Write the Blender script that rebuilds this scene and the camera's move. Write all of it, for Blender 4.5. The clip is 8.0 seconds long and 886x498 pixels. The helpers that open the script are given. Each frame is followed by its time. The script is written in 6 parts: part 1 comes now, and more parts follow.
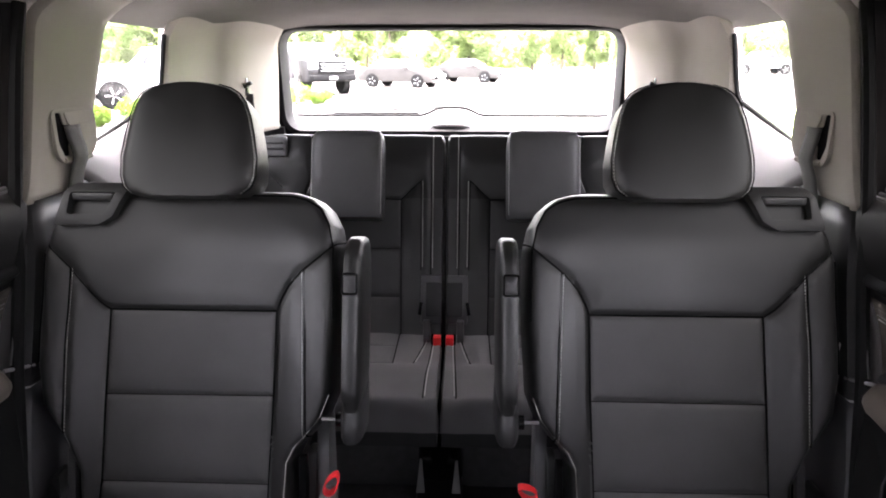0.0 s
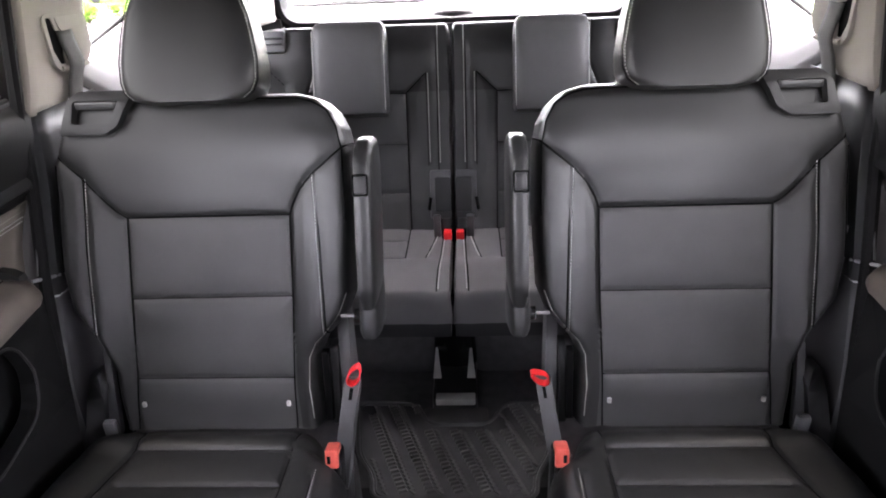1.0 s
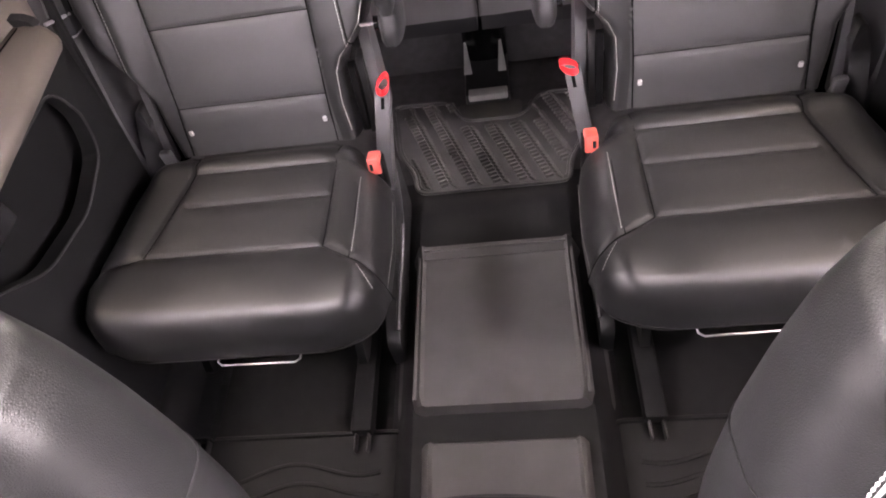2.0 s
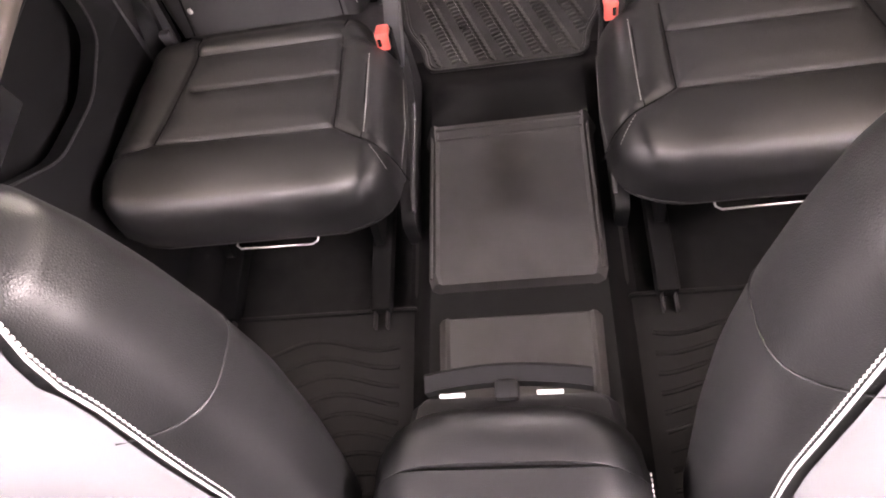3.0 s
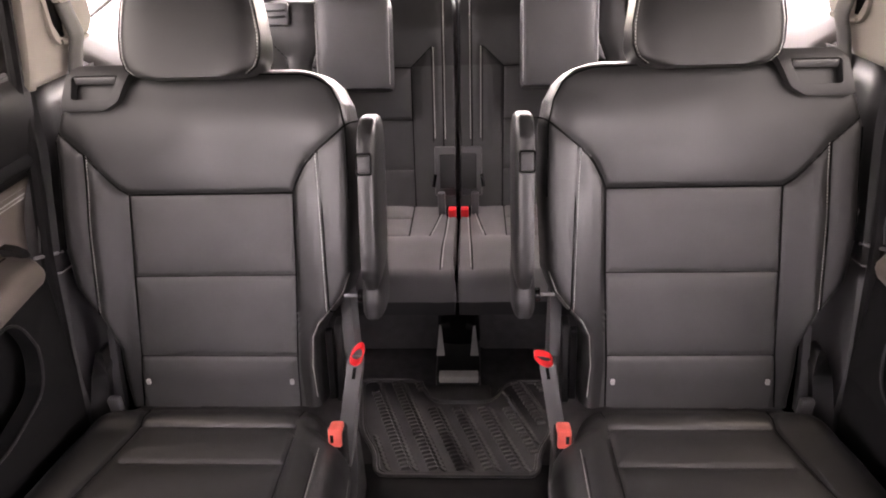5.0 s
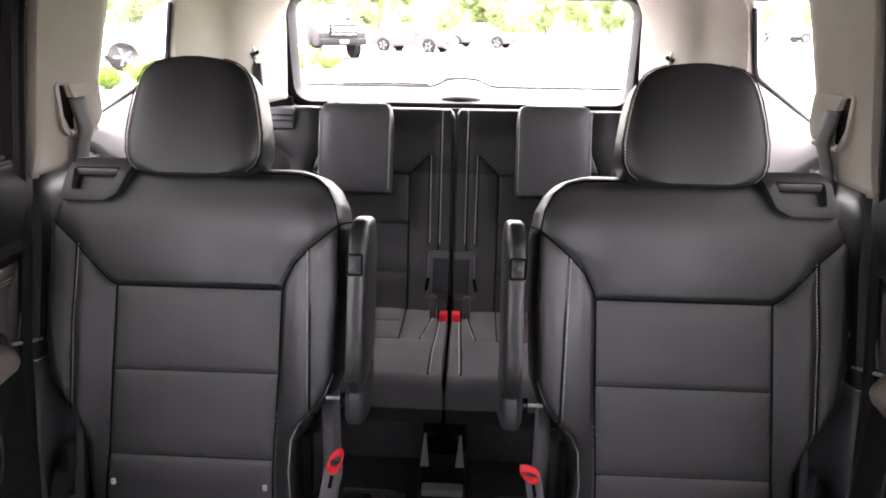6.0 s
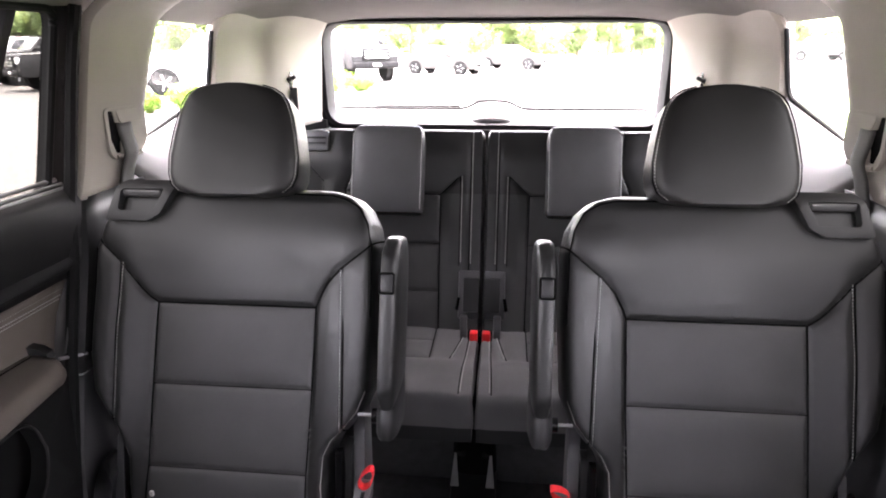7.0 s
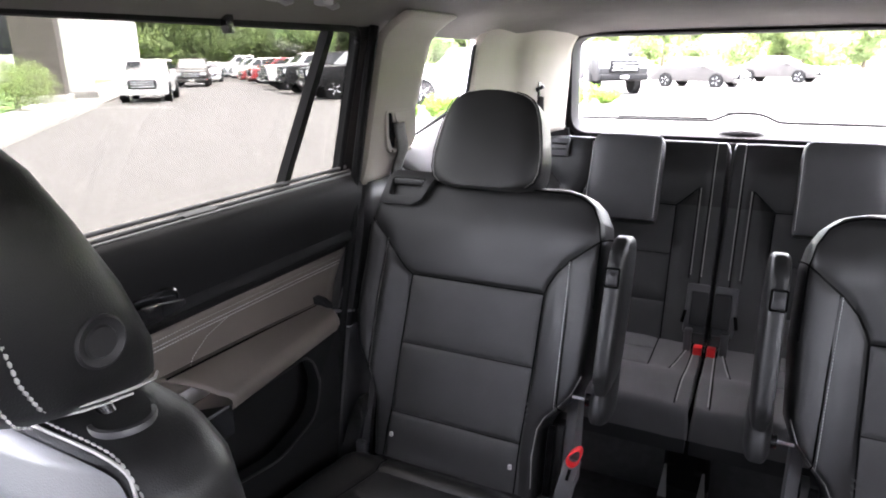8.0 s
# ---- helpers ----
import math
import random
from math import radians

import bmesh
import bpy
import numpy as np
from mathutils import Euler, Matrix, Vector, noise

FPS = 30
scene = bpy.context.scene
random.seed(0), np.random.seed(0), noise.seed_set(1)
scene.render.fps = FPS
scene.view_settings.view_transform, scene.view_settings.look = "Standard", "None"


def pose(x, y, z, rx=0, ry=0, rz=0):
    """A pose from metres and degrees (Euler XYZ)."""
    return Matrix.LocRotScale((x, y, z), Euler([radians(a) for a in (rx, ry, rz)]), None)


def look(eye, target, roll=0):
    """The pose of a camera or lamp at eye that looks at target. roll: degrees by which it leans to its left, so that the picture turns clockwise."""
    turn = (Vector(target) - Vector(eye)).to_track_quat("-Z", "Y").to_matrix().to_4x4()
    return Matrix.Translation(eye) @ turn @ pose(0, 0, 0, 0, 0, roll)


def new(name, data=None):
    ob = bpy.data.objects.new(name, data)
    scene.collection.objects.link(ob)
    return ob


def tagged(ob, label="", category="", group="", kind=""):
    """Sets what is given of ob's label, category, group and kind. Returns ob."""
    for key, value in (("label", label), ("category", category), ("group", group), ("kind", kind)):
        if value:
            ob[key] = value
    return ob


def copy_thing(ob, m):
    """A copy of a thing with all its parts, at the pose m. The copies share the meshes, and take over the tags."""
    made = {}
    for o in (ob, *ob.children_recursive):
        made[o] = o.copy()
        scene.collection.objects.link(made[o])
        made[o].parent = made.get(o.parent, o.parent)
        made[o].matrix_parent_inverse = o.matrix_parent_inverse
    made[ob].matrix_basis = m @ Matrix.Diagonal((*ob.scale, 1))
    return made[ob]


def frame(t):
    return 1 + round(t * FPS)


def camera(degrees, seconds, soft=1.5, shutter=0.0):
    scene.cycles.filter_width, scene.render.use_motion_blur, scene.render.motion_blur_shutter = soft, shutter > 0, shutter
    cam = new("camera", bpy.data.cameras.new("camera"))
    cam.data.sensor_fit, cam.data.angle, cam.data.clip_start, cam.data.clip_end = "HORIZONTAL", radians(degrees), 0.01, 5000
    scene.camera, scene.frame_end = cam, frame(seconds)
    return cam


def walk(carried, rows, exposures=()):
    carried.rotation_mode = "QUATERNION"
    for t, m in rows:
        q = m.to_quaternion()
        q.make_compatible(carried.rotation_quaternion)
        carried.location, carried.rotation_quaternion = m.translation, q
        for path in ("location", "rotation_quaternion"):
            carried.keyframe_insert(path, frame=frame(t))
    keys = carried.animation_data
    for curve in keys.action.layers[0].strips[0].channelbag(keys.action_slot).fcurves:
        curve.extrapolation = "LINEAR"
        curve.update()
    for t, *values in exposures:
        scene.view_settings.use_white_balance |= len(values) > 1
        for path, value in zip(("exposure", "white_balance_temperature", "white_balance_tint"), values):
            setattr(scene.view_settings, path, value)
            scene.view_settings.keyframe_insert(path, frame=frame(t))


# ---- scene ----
cam = camera(69.15, 8.0, soft=1.9)
PATH = [
    (0.00, pose(0.0545, 0.0000, 1.1200, 73.214, 0.012, 1.969)),
    (0.50, pose(0.0542, 0.0012, 1.1248, 71.414, 0.299, 2.213)),
    (1.00, pose(0.0507, -0.0025, 1.1349, 63.442, 2.225, 1.846)),
    (1.50, pose(0.0566, 0.0021, 1.1511, 49.568, 5.771, 1.435)),
    (2.00, pose(0.0686, -0.0024, 1.1597, 36.196, 8.920, 0.585)),
    (2.20, pose(0.0659, -0.0012, 1.1602, 31.394, 9.823, 0.262)),
    (2.75, pose(0.0604, -0.0055, 1.1549, 24.774, 10.804, -0.199)),
    (3.30, pose(0.0544, -0.0088, 1.1517, 29.320, 8.896, 0.354)),
    (3.50, pose(0.0502, -0.0052, 1.1571, 32.639, 7.697, 0.769)),
    (4.00, pose(0.0502, 0.0020, 1.1501, 43.779, 5.373, 1.576)),
    (4.50, pose(0.0502, 0.0069, 1.1462, 52.976, 3.709, 2.078)),
    (5.00, pose(0.0499, 0.0123, 1.1414, 61.057, 1.971, 2.379)),
    (5.20, pose(0.0501, 0.0183, 1.1357, 63.531, 0.933, 2.836)),
    (5.75, pose(0.0549, 0.0187, 1.1376, 68.821, -0.524, 3.174)),
    (6.30, pose(0.0597, 0.0162, 1.1427, 71.119, -0.605, 2.915)),
    (6.50, pose(0.0597, 0.0155, 1.1446, 71.418, -0.643, 2.938)),
    (7.00, pose(0.0601, 0.0007, 1.1438, 72.093, 0.143, 5.682)),
    (7.50, pose(0.0640, -0.0540, 1.1521, 72.327, 0.758, 14.379)),
    (8.00, pose(0.0844, -0.1093, 1.1426, 73.255, 0.682, 26.554)),
]
EXPOSURES = [(0.0, 6.42, 6750, 24), (0.5, 6.42, 6700, 24), (1.0, 7.35, 6650, 24), (1.5, 7.5, 7200, 33), (2.0, 8.38, 7400, 34), (2.2, 8.6, 7450, 35), (3.3, 7.96, 7900, 36), (3.5, 7.77, 8000, 36), (4.0, 8.42, 7900, 36), (4.5, 8.12, 7900, 36), (5.0, 7.51, 7650, 33), (6.3, 6.75, 6800, 26), (7.0, 6.93, 6800, 26), (7.5, 7.02, 6700, 26), (8.0, 6.5, 6450, 22)]
walk(cam, PATH, EXPOSURES)

# ---- daylight ----
world = bpy.data.worlds.new("sky")
scene.world = world
world.use_nodes = True
wn = world.node_tree.nodes
sky = wn.new("ShaderNodeTexSky")
sky.sky_type, sky.sun_disc = "NISHITA", False
sky.sun_elevation, sky.sun_rotation = radians(84), radians(12)
sky.air_density, sky.dust_density, sky.ozone_density = 1.0, 5.0, 1.5
cloud = wn.new("ShaderNodeHueSaturation")
cloud.inputs["Saturation"].default_value = 0.3
world.node_tree.links.new(sky.outputs[0], cloud.inputs["Color"])
world.node_tree.links.new(cloud.outputs[0], wn["Background"].inputs[0])
wn["Background"].inputs[1].default_value = 0.15
sun = new("sun", bpy.data.lights.new("sun", "SUN"))
sun.data.energy, sun.data.angle, sun.data.color = 0.7, radians(14), (1.0, 0.98, 0.95)
sun.matrix_world = look((0, 0, 20), (-0.43, -2.04, 20 - 19.9))

# ---- materials ----
def material(name, base, rough=0.5, metal=0.0, vary=0.0, vscale=6.0, bump=0.0, bscale=300.0, spec=0.5, kind="noise", coat=0.0):
    """A Principled surface with patches of wear and fine relief, in metres."""
    m = bpy.data.materials.new(name)
    m.use_nodes = True
    nt, b = m.node_tree, m.node_tree.nodes["Principled BSDF"]
    b.inputs["Base Color"].default_value = (*base, 1)
    b.inputs["Roughness"].default_value, b.inputs["Metallic"].default_value = rough, metal
    b.inputs["Specular IOR Level"].default_value, b.inputs["Coat Weight"].default_value = spec, coat
    co = nt.nodes.new("ShaderNodeTexCoord")
    if vary:
        n = nt.nodes.new("ShaderNodeTexNoise")
        n.inputs["Scale"].default_value, n.inputs["Detail"].default_value = vscale, 5
        nt.links.new(co.outputs["Object"], n.inputs["Vector"])
        r = nt.nodes.new("ShaderNodeMapRange")
        r.inputs[1].default_value, r.inputs[2].default_value = 0.3, 0.7
        r.inputs[3].default_value, r.inputs[4].default_value = 1 - vary, 1 + vary
        nt.links.new(n.outputs[0], r.inputs[0])
        mix = nt.nodes.new("ShaderNodeMix")
        mix.data_type, mix.blend_type = "RGBA", "MULTIPLY"
        mix.inputs[0].default_value = 1
        mix.inputs[6].default_value = (*base, 1)
        nt.links.new(r.outputs[0], mix.inputs[7])
        nt.links.new(mix.outputs[2], b.inputs["Base Color"])
        q = nt.nodes.new("ShaderNodeMapRange")
        q.inputs[1].default_value, q.inputs[2].default_value = 0.3, 0.7
        q.inputs[3].default_value, q.inputs[4].default_value = max(rough - vary * 0.3, 0.02), min(rough + vary * 0.3, 1)
        nt.links.new(n.outputs[0], q.inputs[0])
        nt.links.new(q.outputs[0], b.inputs["Roughness"])
    if bump:
        if kind == "cells":
            n = nt.nodes.new("ShaderNodeTexVoronoi")
            n.feature = "DISTANCE_TO_EDGE"
        else:
            n = nt.nodes.new("ShaderNodeTexNoise")
            n.inputs["Detail"].default_value = 3
        n.inputs["Scale"].default_value = bscale
        nt.links.new(co.outputs["Object"], n.inputs["Vector"])
        bp = nt.nodes.new("ShaderNodeBump")
        bp.inputs["Strength"].default_value, bp.inputs["Distance"].default_value = bump, 0.001
        nt.links.new(n.outputs[0], bp.inputs["Height"])
        nt.links.new(bp.outputs[0], b.inputs["Normal"])
    return m


def glass_material(name, tint, gloss=0.06):
    m = bpy.data.materials.new(name)
    m.use_nodes = True
    nt = m.node_tree
    nt.nodes.remove(nt.nodes["Principled BSDF"])
    tr, gl, mx = nt.nodes.new("ShaderNodeBsdfTransparent"), nt.nodes.new("ShaderNodeBsdfGlossy"), nt.nodes.new("ShaderNodeMixShader")
    tr.inputs[0].default_value, gl.inputs["Roughness"].default_value = (*tint, 1), 0.02
    mx.inputs[0].default_value = gloss
    for a, i in ((tr, 1), (gl, 2)):
        nt.links.new(a.outputs[0], mx.inputs[i])
    nt.links.new(mx.outputs[0], nt.nodes["Material Output"].inputs[0])
    return m


LEATHER = material("black_leather", (0.0120, 0.0121, 0.0124), 0.39, vary=0.15, vscale=9, bump=0.3, bscale=500, kind="cells", spec=0.50)
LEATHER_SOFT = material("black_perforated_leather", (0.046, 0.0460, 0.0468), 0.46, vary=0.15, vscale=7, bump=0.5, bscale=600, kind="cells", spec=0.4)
# back insert's leather again, less light on the cushion put into its base
CUSHION_INSERT = material("shaded_perforated_leather", (0.017, 0.017, 0.0175), 0.48, vary=0.15, vscale=7, bump=0.5, bscale=600, kind="cells", spec=0.4)
# bench leather with the window light put into a paler base
BENCH_CUSHION = material("lit_bench_leather", (0.145, 0.141, 0.142), 0.48, vary=0.12, vscale=7, bump=0.2, bscale=600, kind="cells", spec=0.45)
PLASTIC = material("black_grained_plastic", (0.021, 0.021, 0.022), 0.45, vary=0.15, vscale=11, bump=0.25, bscale=900, spec=0.4)
PLASTIC_GREY = material("dark_grey_plastic", (0.075, 0.075, 0.078), 0.42, vary=0.12, vscale=14, bump=0.2, bscale=900)
GLOSS_BLACK = material("gloss_black", (0.012, 0.012, 0.013), 0.2, vary=0.1, vscale=10)
SIDE_GREY = material("dark_grey_side_lining", (0.050, 0.050, 0.052), 0.5, vary=0.12, vscale=12, bump=0.25, bscale=900, spec=0.4)
# door plastic kept darker: shade beside the front seats put into its colour
DOOR_PLASTIC = material("shaded_soft_door_lining", (0.010, 0.010, 0.0105), 0.6, vary=0.15, vscale=11, bump=0.25, bscale=900, spec=0.16)
HINGE_GREY = material("satin_dark_grey_plastic", (0.045, 0.045, 0.047), 0.38, vary=0.12, vscale=14, bump=0.2, bscale=900)
FRAME_BLACK = material("matt_black_frame", (0.008, 0.008, 0.0085), 0.7, vary=0.1, vscale=12, spec=0.12)
SATIN_BLACK = material("satin_black", (0.010, 0.010, 0.0105), 0.5, vary=0.1, vscale=12, spec=0.25)
# mat rubber darkened: shade of footwells and tunnel flanks put into its colour
FOOT_RUBBER = material("shaded_mat_rubber", (0.010, 0.010, 0.0105), 0.65, vary=0.2, vscale=18, bump=0.3, bscale=700, spec=0.2)
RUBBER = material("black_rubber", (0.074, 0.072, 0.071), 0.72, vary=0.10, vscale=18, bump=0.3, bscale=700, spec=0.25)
MAT_RUBBER = material("black_mat_rubber", (0.048, 0.047, 0.047), 0.36, vary=0.25, vscale=18, bump=0.3, bscale=700, spec=0.5)
# mat rubber made paler on the tread: sheen of its ridges put into colour
TREAD_RUBBER = material("lit_tread_rubber", (0.085, 0.083, 0.082), 0.34, vary=0.25, vscale=18, bump=0.3, bscale=700, spec=0.5)
# one carpet in two tones: light at the rear, footwell shade in front
REAR_CARPET = material("lit_rear_carpet", (0.075, 0.073, 0.075), 0.95, vary=0.15, vscale=40, bump=1.0, bscale=900, spec=0.1)
CARPET = material("black_carpet", (0.015, 0.0148, 0.015), 0.95, vary=0.15, vscale=40, bump=1.0, bscale=900, spec=0.1)
TRIM = material("beige_grey_pillar_trim", (0.31, 0.282, 0.248), 0.7, vary=0.05, vscale=5, bump=0.3, bscale=1200, spec=0.3)
TRIM_LIGHT = material("pale_grey_trim", (0.21, 0.205, 0.215), 0.5, vary=0.05, vscale=5, bump=0.2, bscale=1200)
HEADLINER = material("grey_headliner_cloth", (0.135, 0.128, 0.118), 0.95, vary=0.06, vscale=8, bump=0.6, bscale=1500, spec=0.1)
TAUPE = material("taupe_leatherette", (0.125, 0.106, 0.091), 0.5, vary=0.1, vscale=8, bump=0.3, bscale=600, kind="cells")
# flat black for seams, slots and gaps: their shade as a colour
SEAM = material("seam_gap_shade", (0.004, 0.004, 0.0042), 0.9, vary=0.1, vscale=40, spec=0.05)
THREAD = material("pale_grey_thread", (0.47, 0.465, 0.45), 0.6)
CHROME = material("satin_chrome", (0.7, 0.7, 0.72), 0.22, metal=1.0, vary=0.08, vscale=30)
STEEL = material("bright_steel", (0.55, 0.55, 0.56), 0.35, metal=1.0, vary=0.1, vscale=30)
BUCKLE_RED = material("salmon_red_plastic", (0.62, 0.10, 0.075), 0.45, vary=0.12, vscale=60)
RED = material("red_plastic", (0.8, 0.025, 0.03), 0.4, vary=0.08, vscale=40)
WEBBING = material("charcoal_webbing", (0.042, 0.040, 0.038), 0.7, vary=0.1, vscale=60, bump=0.8, bscale=700)
ANCHOR = material("grey_anchor_tab", (0.42, 0.42, 0.41), 0.5, vary=0.1, vscale=30)
WHITE_TAG = material("white_label", (0.75, 0.75, 0.73), 0.5, vary=0.04, vscale=30)
GLASS = glass_material("clear_glass", (0.94, 0.95, 0.94), 0.04)
PRIVACY = glass_material("tinted_glass", (0.66, 0.67, 0.65), 0.03)
REAR_GLASS = glass_material("rear_window_glass", (0.80, 0.81, 0.79), 0.04)
DOOR_GLASS = glass_material("door_glass", (0.285, 0.288, 0.272), 0.012)
# unseen windscreen, tint set dark to hold back light from the front
SCREEN_GLASS = glass_material("dimmed_windscreen_glass", (0.21, 0.215, 0.211), 0.04)
PAINT_BODY = material("white_body_paint", (0.7, 0.7, 0.7), 0.3, vary=0.05, vscale=3, coat=0.5)
ASPHALT = material("worn_asphalt", (0.058, 0.055, 0.052), 0.9, vary=0.05, vscale=0.35)
CONCRETE = material("pale_concrete", (0.36, 0.35, 0.325), 0.9, vary=0.12, vscale=2, bump=0.6, bscale=80)
WHITE_LINE = material("white_road_paint", (0.6, 0.6, 0.58), 0.8, vary=0.15, vscale=4)
GRASS = material("grass", (0.09, 0.17, 0.035), 0.9, vary=0.4, vscale=4, bump=1.0, bscale=60)



BARK = material("grey_bark", (0.12, 0.095, 0.07), 0.9, vary=0.3, vscale=8, bump=1.0, bscale=40)
BRICK_WALL = material("dark_brick", (0.085, 0.075, 0.065), 0.85, vary=0.3, vscale=6, bump=0.5, bscale=40)
WALL_WHITE = material("white_render", (0.72, 0.71, 0.69), 0.8, vary=0.06, vscale=1, bump=0.4, bscale=60)
WINDOW_DARK = material("dark_window_glass", (0.02, 0.022, 0.025), 0.08, vary=0.2, vscale=2)
TYRE = material("tyre_rubber", (0.012, 0.012, 0.012), 0.8, vary=0.2, vscale=20, spec=0.12)
RIM = material("alloy_rim", (0.45, 0.45, 0.46), 0.3, metal=0.8, vary=0.1, vscale=20)
LAMP_GLASS = material("headlamp_glass", (0.6, 0.62, 0.64), 0.12, vary=0.1, vscale=20)


def leaf_material(name, base):
    """Leaves: part of the light passes through them."""
    m = material(name, base, 0.6, vary=0.45, vscale=1.0)
    nt = m.node_tree
    tl, mx = nt.nodes.new("ShaderNodeBsdfTranslucent"), nt.nodes.new("ShaderNodeMixShader")
    tl.inputs[0].default_value = (base[0] * 1.5, base[1] * 1.5, base[2], 1)
    mx.inputs[0].default_value = 0.4
    nt.links.new(nt.nodes["Principled BSDF"].outputs[0], mx.inputs[1])
    nt.links.new(tl.outputs[0], mx.inputs[2])
    nt.links.new(mx.outputs[0], nt.nodes["Material Output"].inputs[0])
    return m


LEAVES = leaf_material("green_leaves", (0.20, 0.26, 0.12))
LEAVES_DARK = leaf_material("dark_green_leaves", (0.19, 0.25, 0.13))
LEAVES_LIME = leaf_material("lime_green_leaves", (0.12, 0.20, 0.03))


def paint(name, colour):
    return material(name, colour, 0.3, vary=0.06, vscale=2, coat=0.6)


# ---- mesh helpers ----
def part(name, bm, mat, parent=None, label="", smooth=True):
    """Links a bmesh, or (vertices, faces), as one mesh object under parent."""
    me = bpy.data.meshes.new(name)
    if isinstance(bm, tuple):
        me.from_pydata(*[[tuple(a) for a in bm[0]], [], bm[1]])
        me.validate()
        b2 = bmesh.new()
        b2.from_mesh(me)
        bmesh.ops.recalc_face_normals(b2, faces=b2.faces[:])
        b2.to_mesh(me)
        b2.free()
    else:
        bmesh.ops.recalc_face_normals(bm, faces=bm.faces[:])
        bm.to_mesh(me)
        bm.free()
    me.materials.append(mat)
    if smooth:
        me.shade_smooth()
        me.set_sharp_from_angle(angle=radians(38))
    ob = new(name, me)
    if parent is not None:
        ob.parent = parent
    if label:
        tagged(ob, label)
    return ob


def thing(name, label, category, at=(0, 0, 0), group="", kind=""):
    e = new(name)
    e.empty_display_size = 0.1
    e.matrix_basis = Matrix.Translation(at)
    return tagged(e, label, category, group, kind)


def rbox(x0, x1, y0, y1, z0, z1, r=0.004, seg=2, bm=None, m=None):
    """A box with rounded edges."""
    own = bmesh.new()
    bmesh.ops.create_cube(own, size=1)
    for v in own.verts:
        v.co = Vector(((x0 + x1) / 2 + v.co.x * (x1 - x0), (y0 + y1) / 2 + v.co.y * (y1 - y0), (z0 + z1) / 2 + v.co.z * (z1 - z0)))
    r = min(r, 0.49 * min(x1 - x0, y1 - y0, z1 - z0))
    if r > 0:
        bmesh.ops.bevel(own, geom=own.edges[:], offset=r, segments=seg, profile=0.5, affect="EDGES")
    if m is not None:
        bmesh.ops.transform(own, matrix=m, verts=own.verts[:])
    if bm is None:
        return own
    me = bpy.data.meshes.new("t")
    own.to_mesh(me)
    own.free()
    bm.from_mesh(me)
    bpy.data.meshes.remove(me)
    return bm


def tube(pts, r, n=8, closed=False, flat=1.0, up=(0, 0, 1)):
    """A round or flattened cord along a polyline."""
    pts = [Vector(p) for p in pts]
    k, vs, fs = len(pts), [], []
    for i, p in enumerate(pts):
        a, b = pts[(i - 1) % k if closed else max(i - 1, 0)], pts[(i + 1) % k if closed else min(i + 1, k - 1)]
        t = (b - a).normalized()
        s = t.cross(Vector(up))
        s = s.normalized() if s.length > 1e-4 else t.orthogonal().normalized()
        q = s.cross(t)
        for j in range(n):
            c = 2 * math.pi * j / n
            vs.append(p + s * (r * math.cos(c)) + q * (r * flat * math.sin(c)))
    for i in range(k if closed else k - 1):
        for j in range(n):
            a, b = i * n, ((i + 1) % k) * n
            fs.append((a + j, a + (j + 1) % n, b + (j + 1) % n, b + j))
    if not closed:
        fs += [tuple(range(n)), tuple(range((k - 1) * n, k * n))]
    return vs, fs


def grid(rows):
    """A sheet from rows of points."""
    k, vs, fs = len(rows[0]), [p for r in rows for p in r], []
    for i in range(len(rows) - 1):
        for j in range(k - 1):
            fs.append((i * k + j, i * k + j + 1, (i + 1) * k + j + 1, (i + 1) * k + j))
    return vs, fs


def rings(rs, cap=True):
    """A closed skin through rings of points."""
    k, vs, fs = len(rs[0]), [p for r in rs for p in r], []
    for i in range(len(rs) - 1):
        for j in range(k):
            fs.append((i * k + j, i * k + (j + 1) % k, (i + 1) * k + (j + 1) % k, (i + 1) * k + j))
    if cap is True:
        fs.append(tuple(range(k)))
    if cap:
        fs.append(tuple(range((len(rs) - 1) * k, len(rs) * k)))
    return vs, fs


def oval(a, b, n=32, e=2.5):
    """A superellipse."""
    out = []
    for i in range(n):
        c, s = math.cos(2 * math.pi * i / n), math.sin(2 * math.pi * i / n)
        out.append((a * math.copysign(abs(c) ** (2 / e), c), b * math.copysign(abs(s) ** (2 / e), s)))
    return out


def rounded(poly, r, n=5):
    """A polygon with its corners rounded."""
    out, k = [], len(poly)
    for i in range(k):
        p, a, b = (Vector(q) for q in (poly[i], poly[i - 1], poly[(i + 1) % k]))
        d1, d2 = (a - p), (b - p)
        l = min(r, d1.length * 0.45, d2.length * 0.45)
        s, e = p + d1.normalized() * l, p + d2.normalized() * l
        for j in range(n + 1):
            t = j / n
            out.append(tuple(s * (1 - t) ** 2 + p * (2 * t * (1 - t)) + e * t * t))
    return out


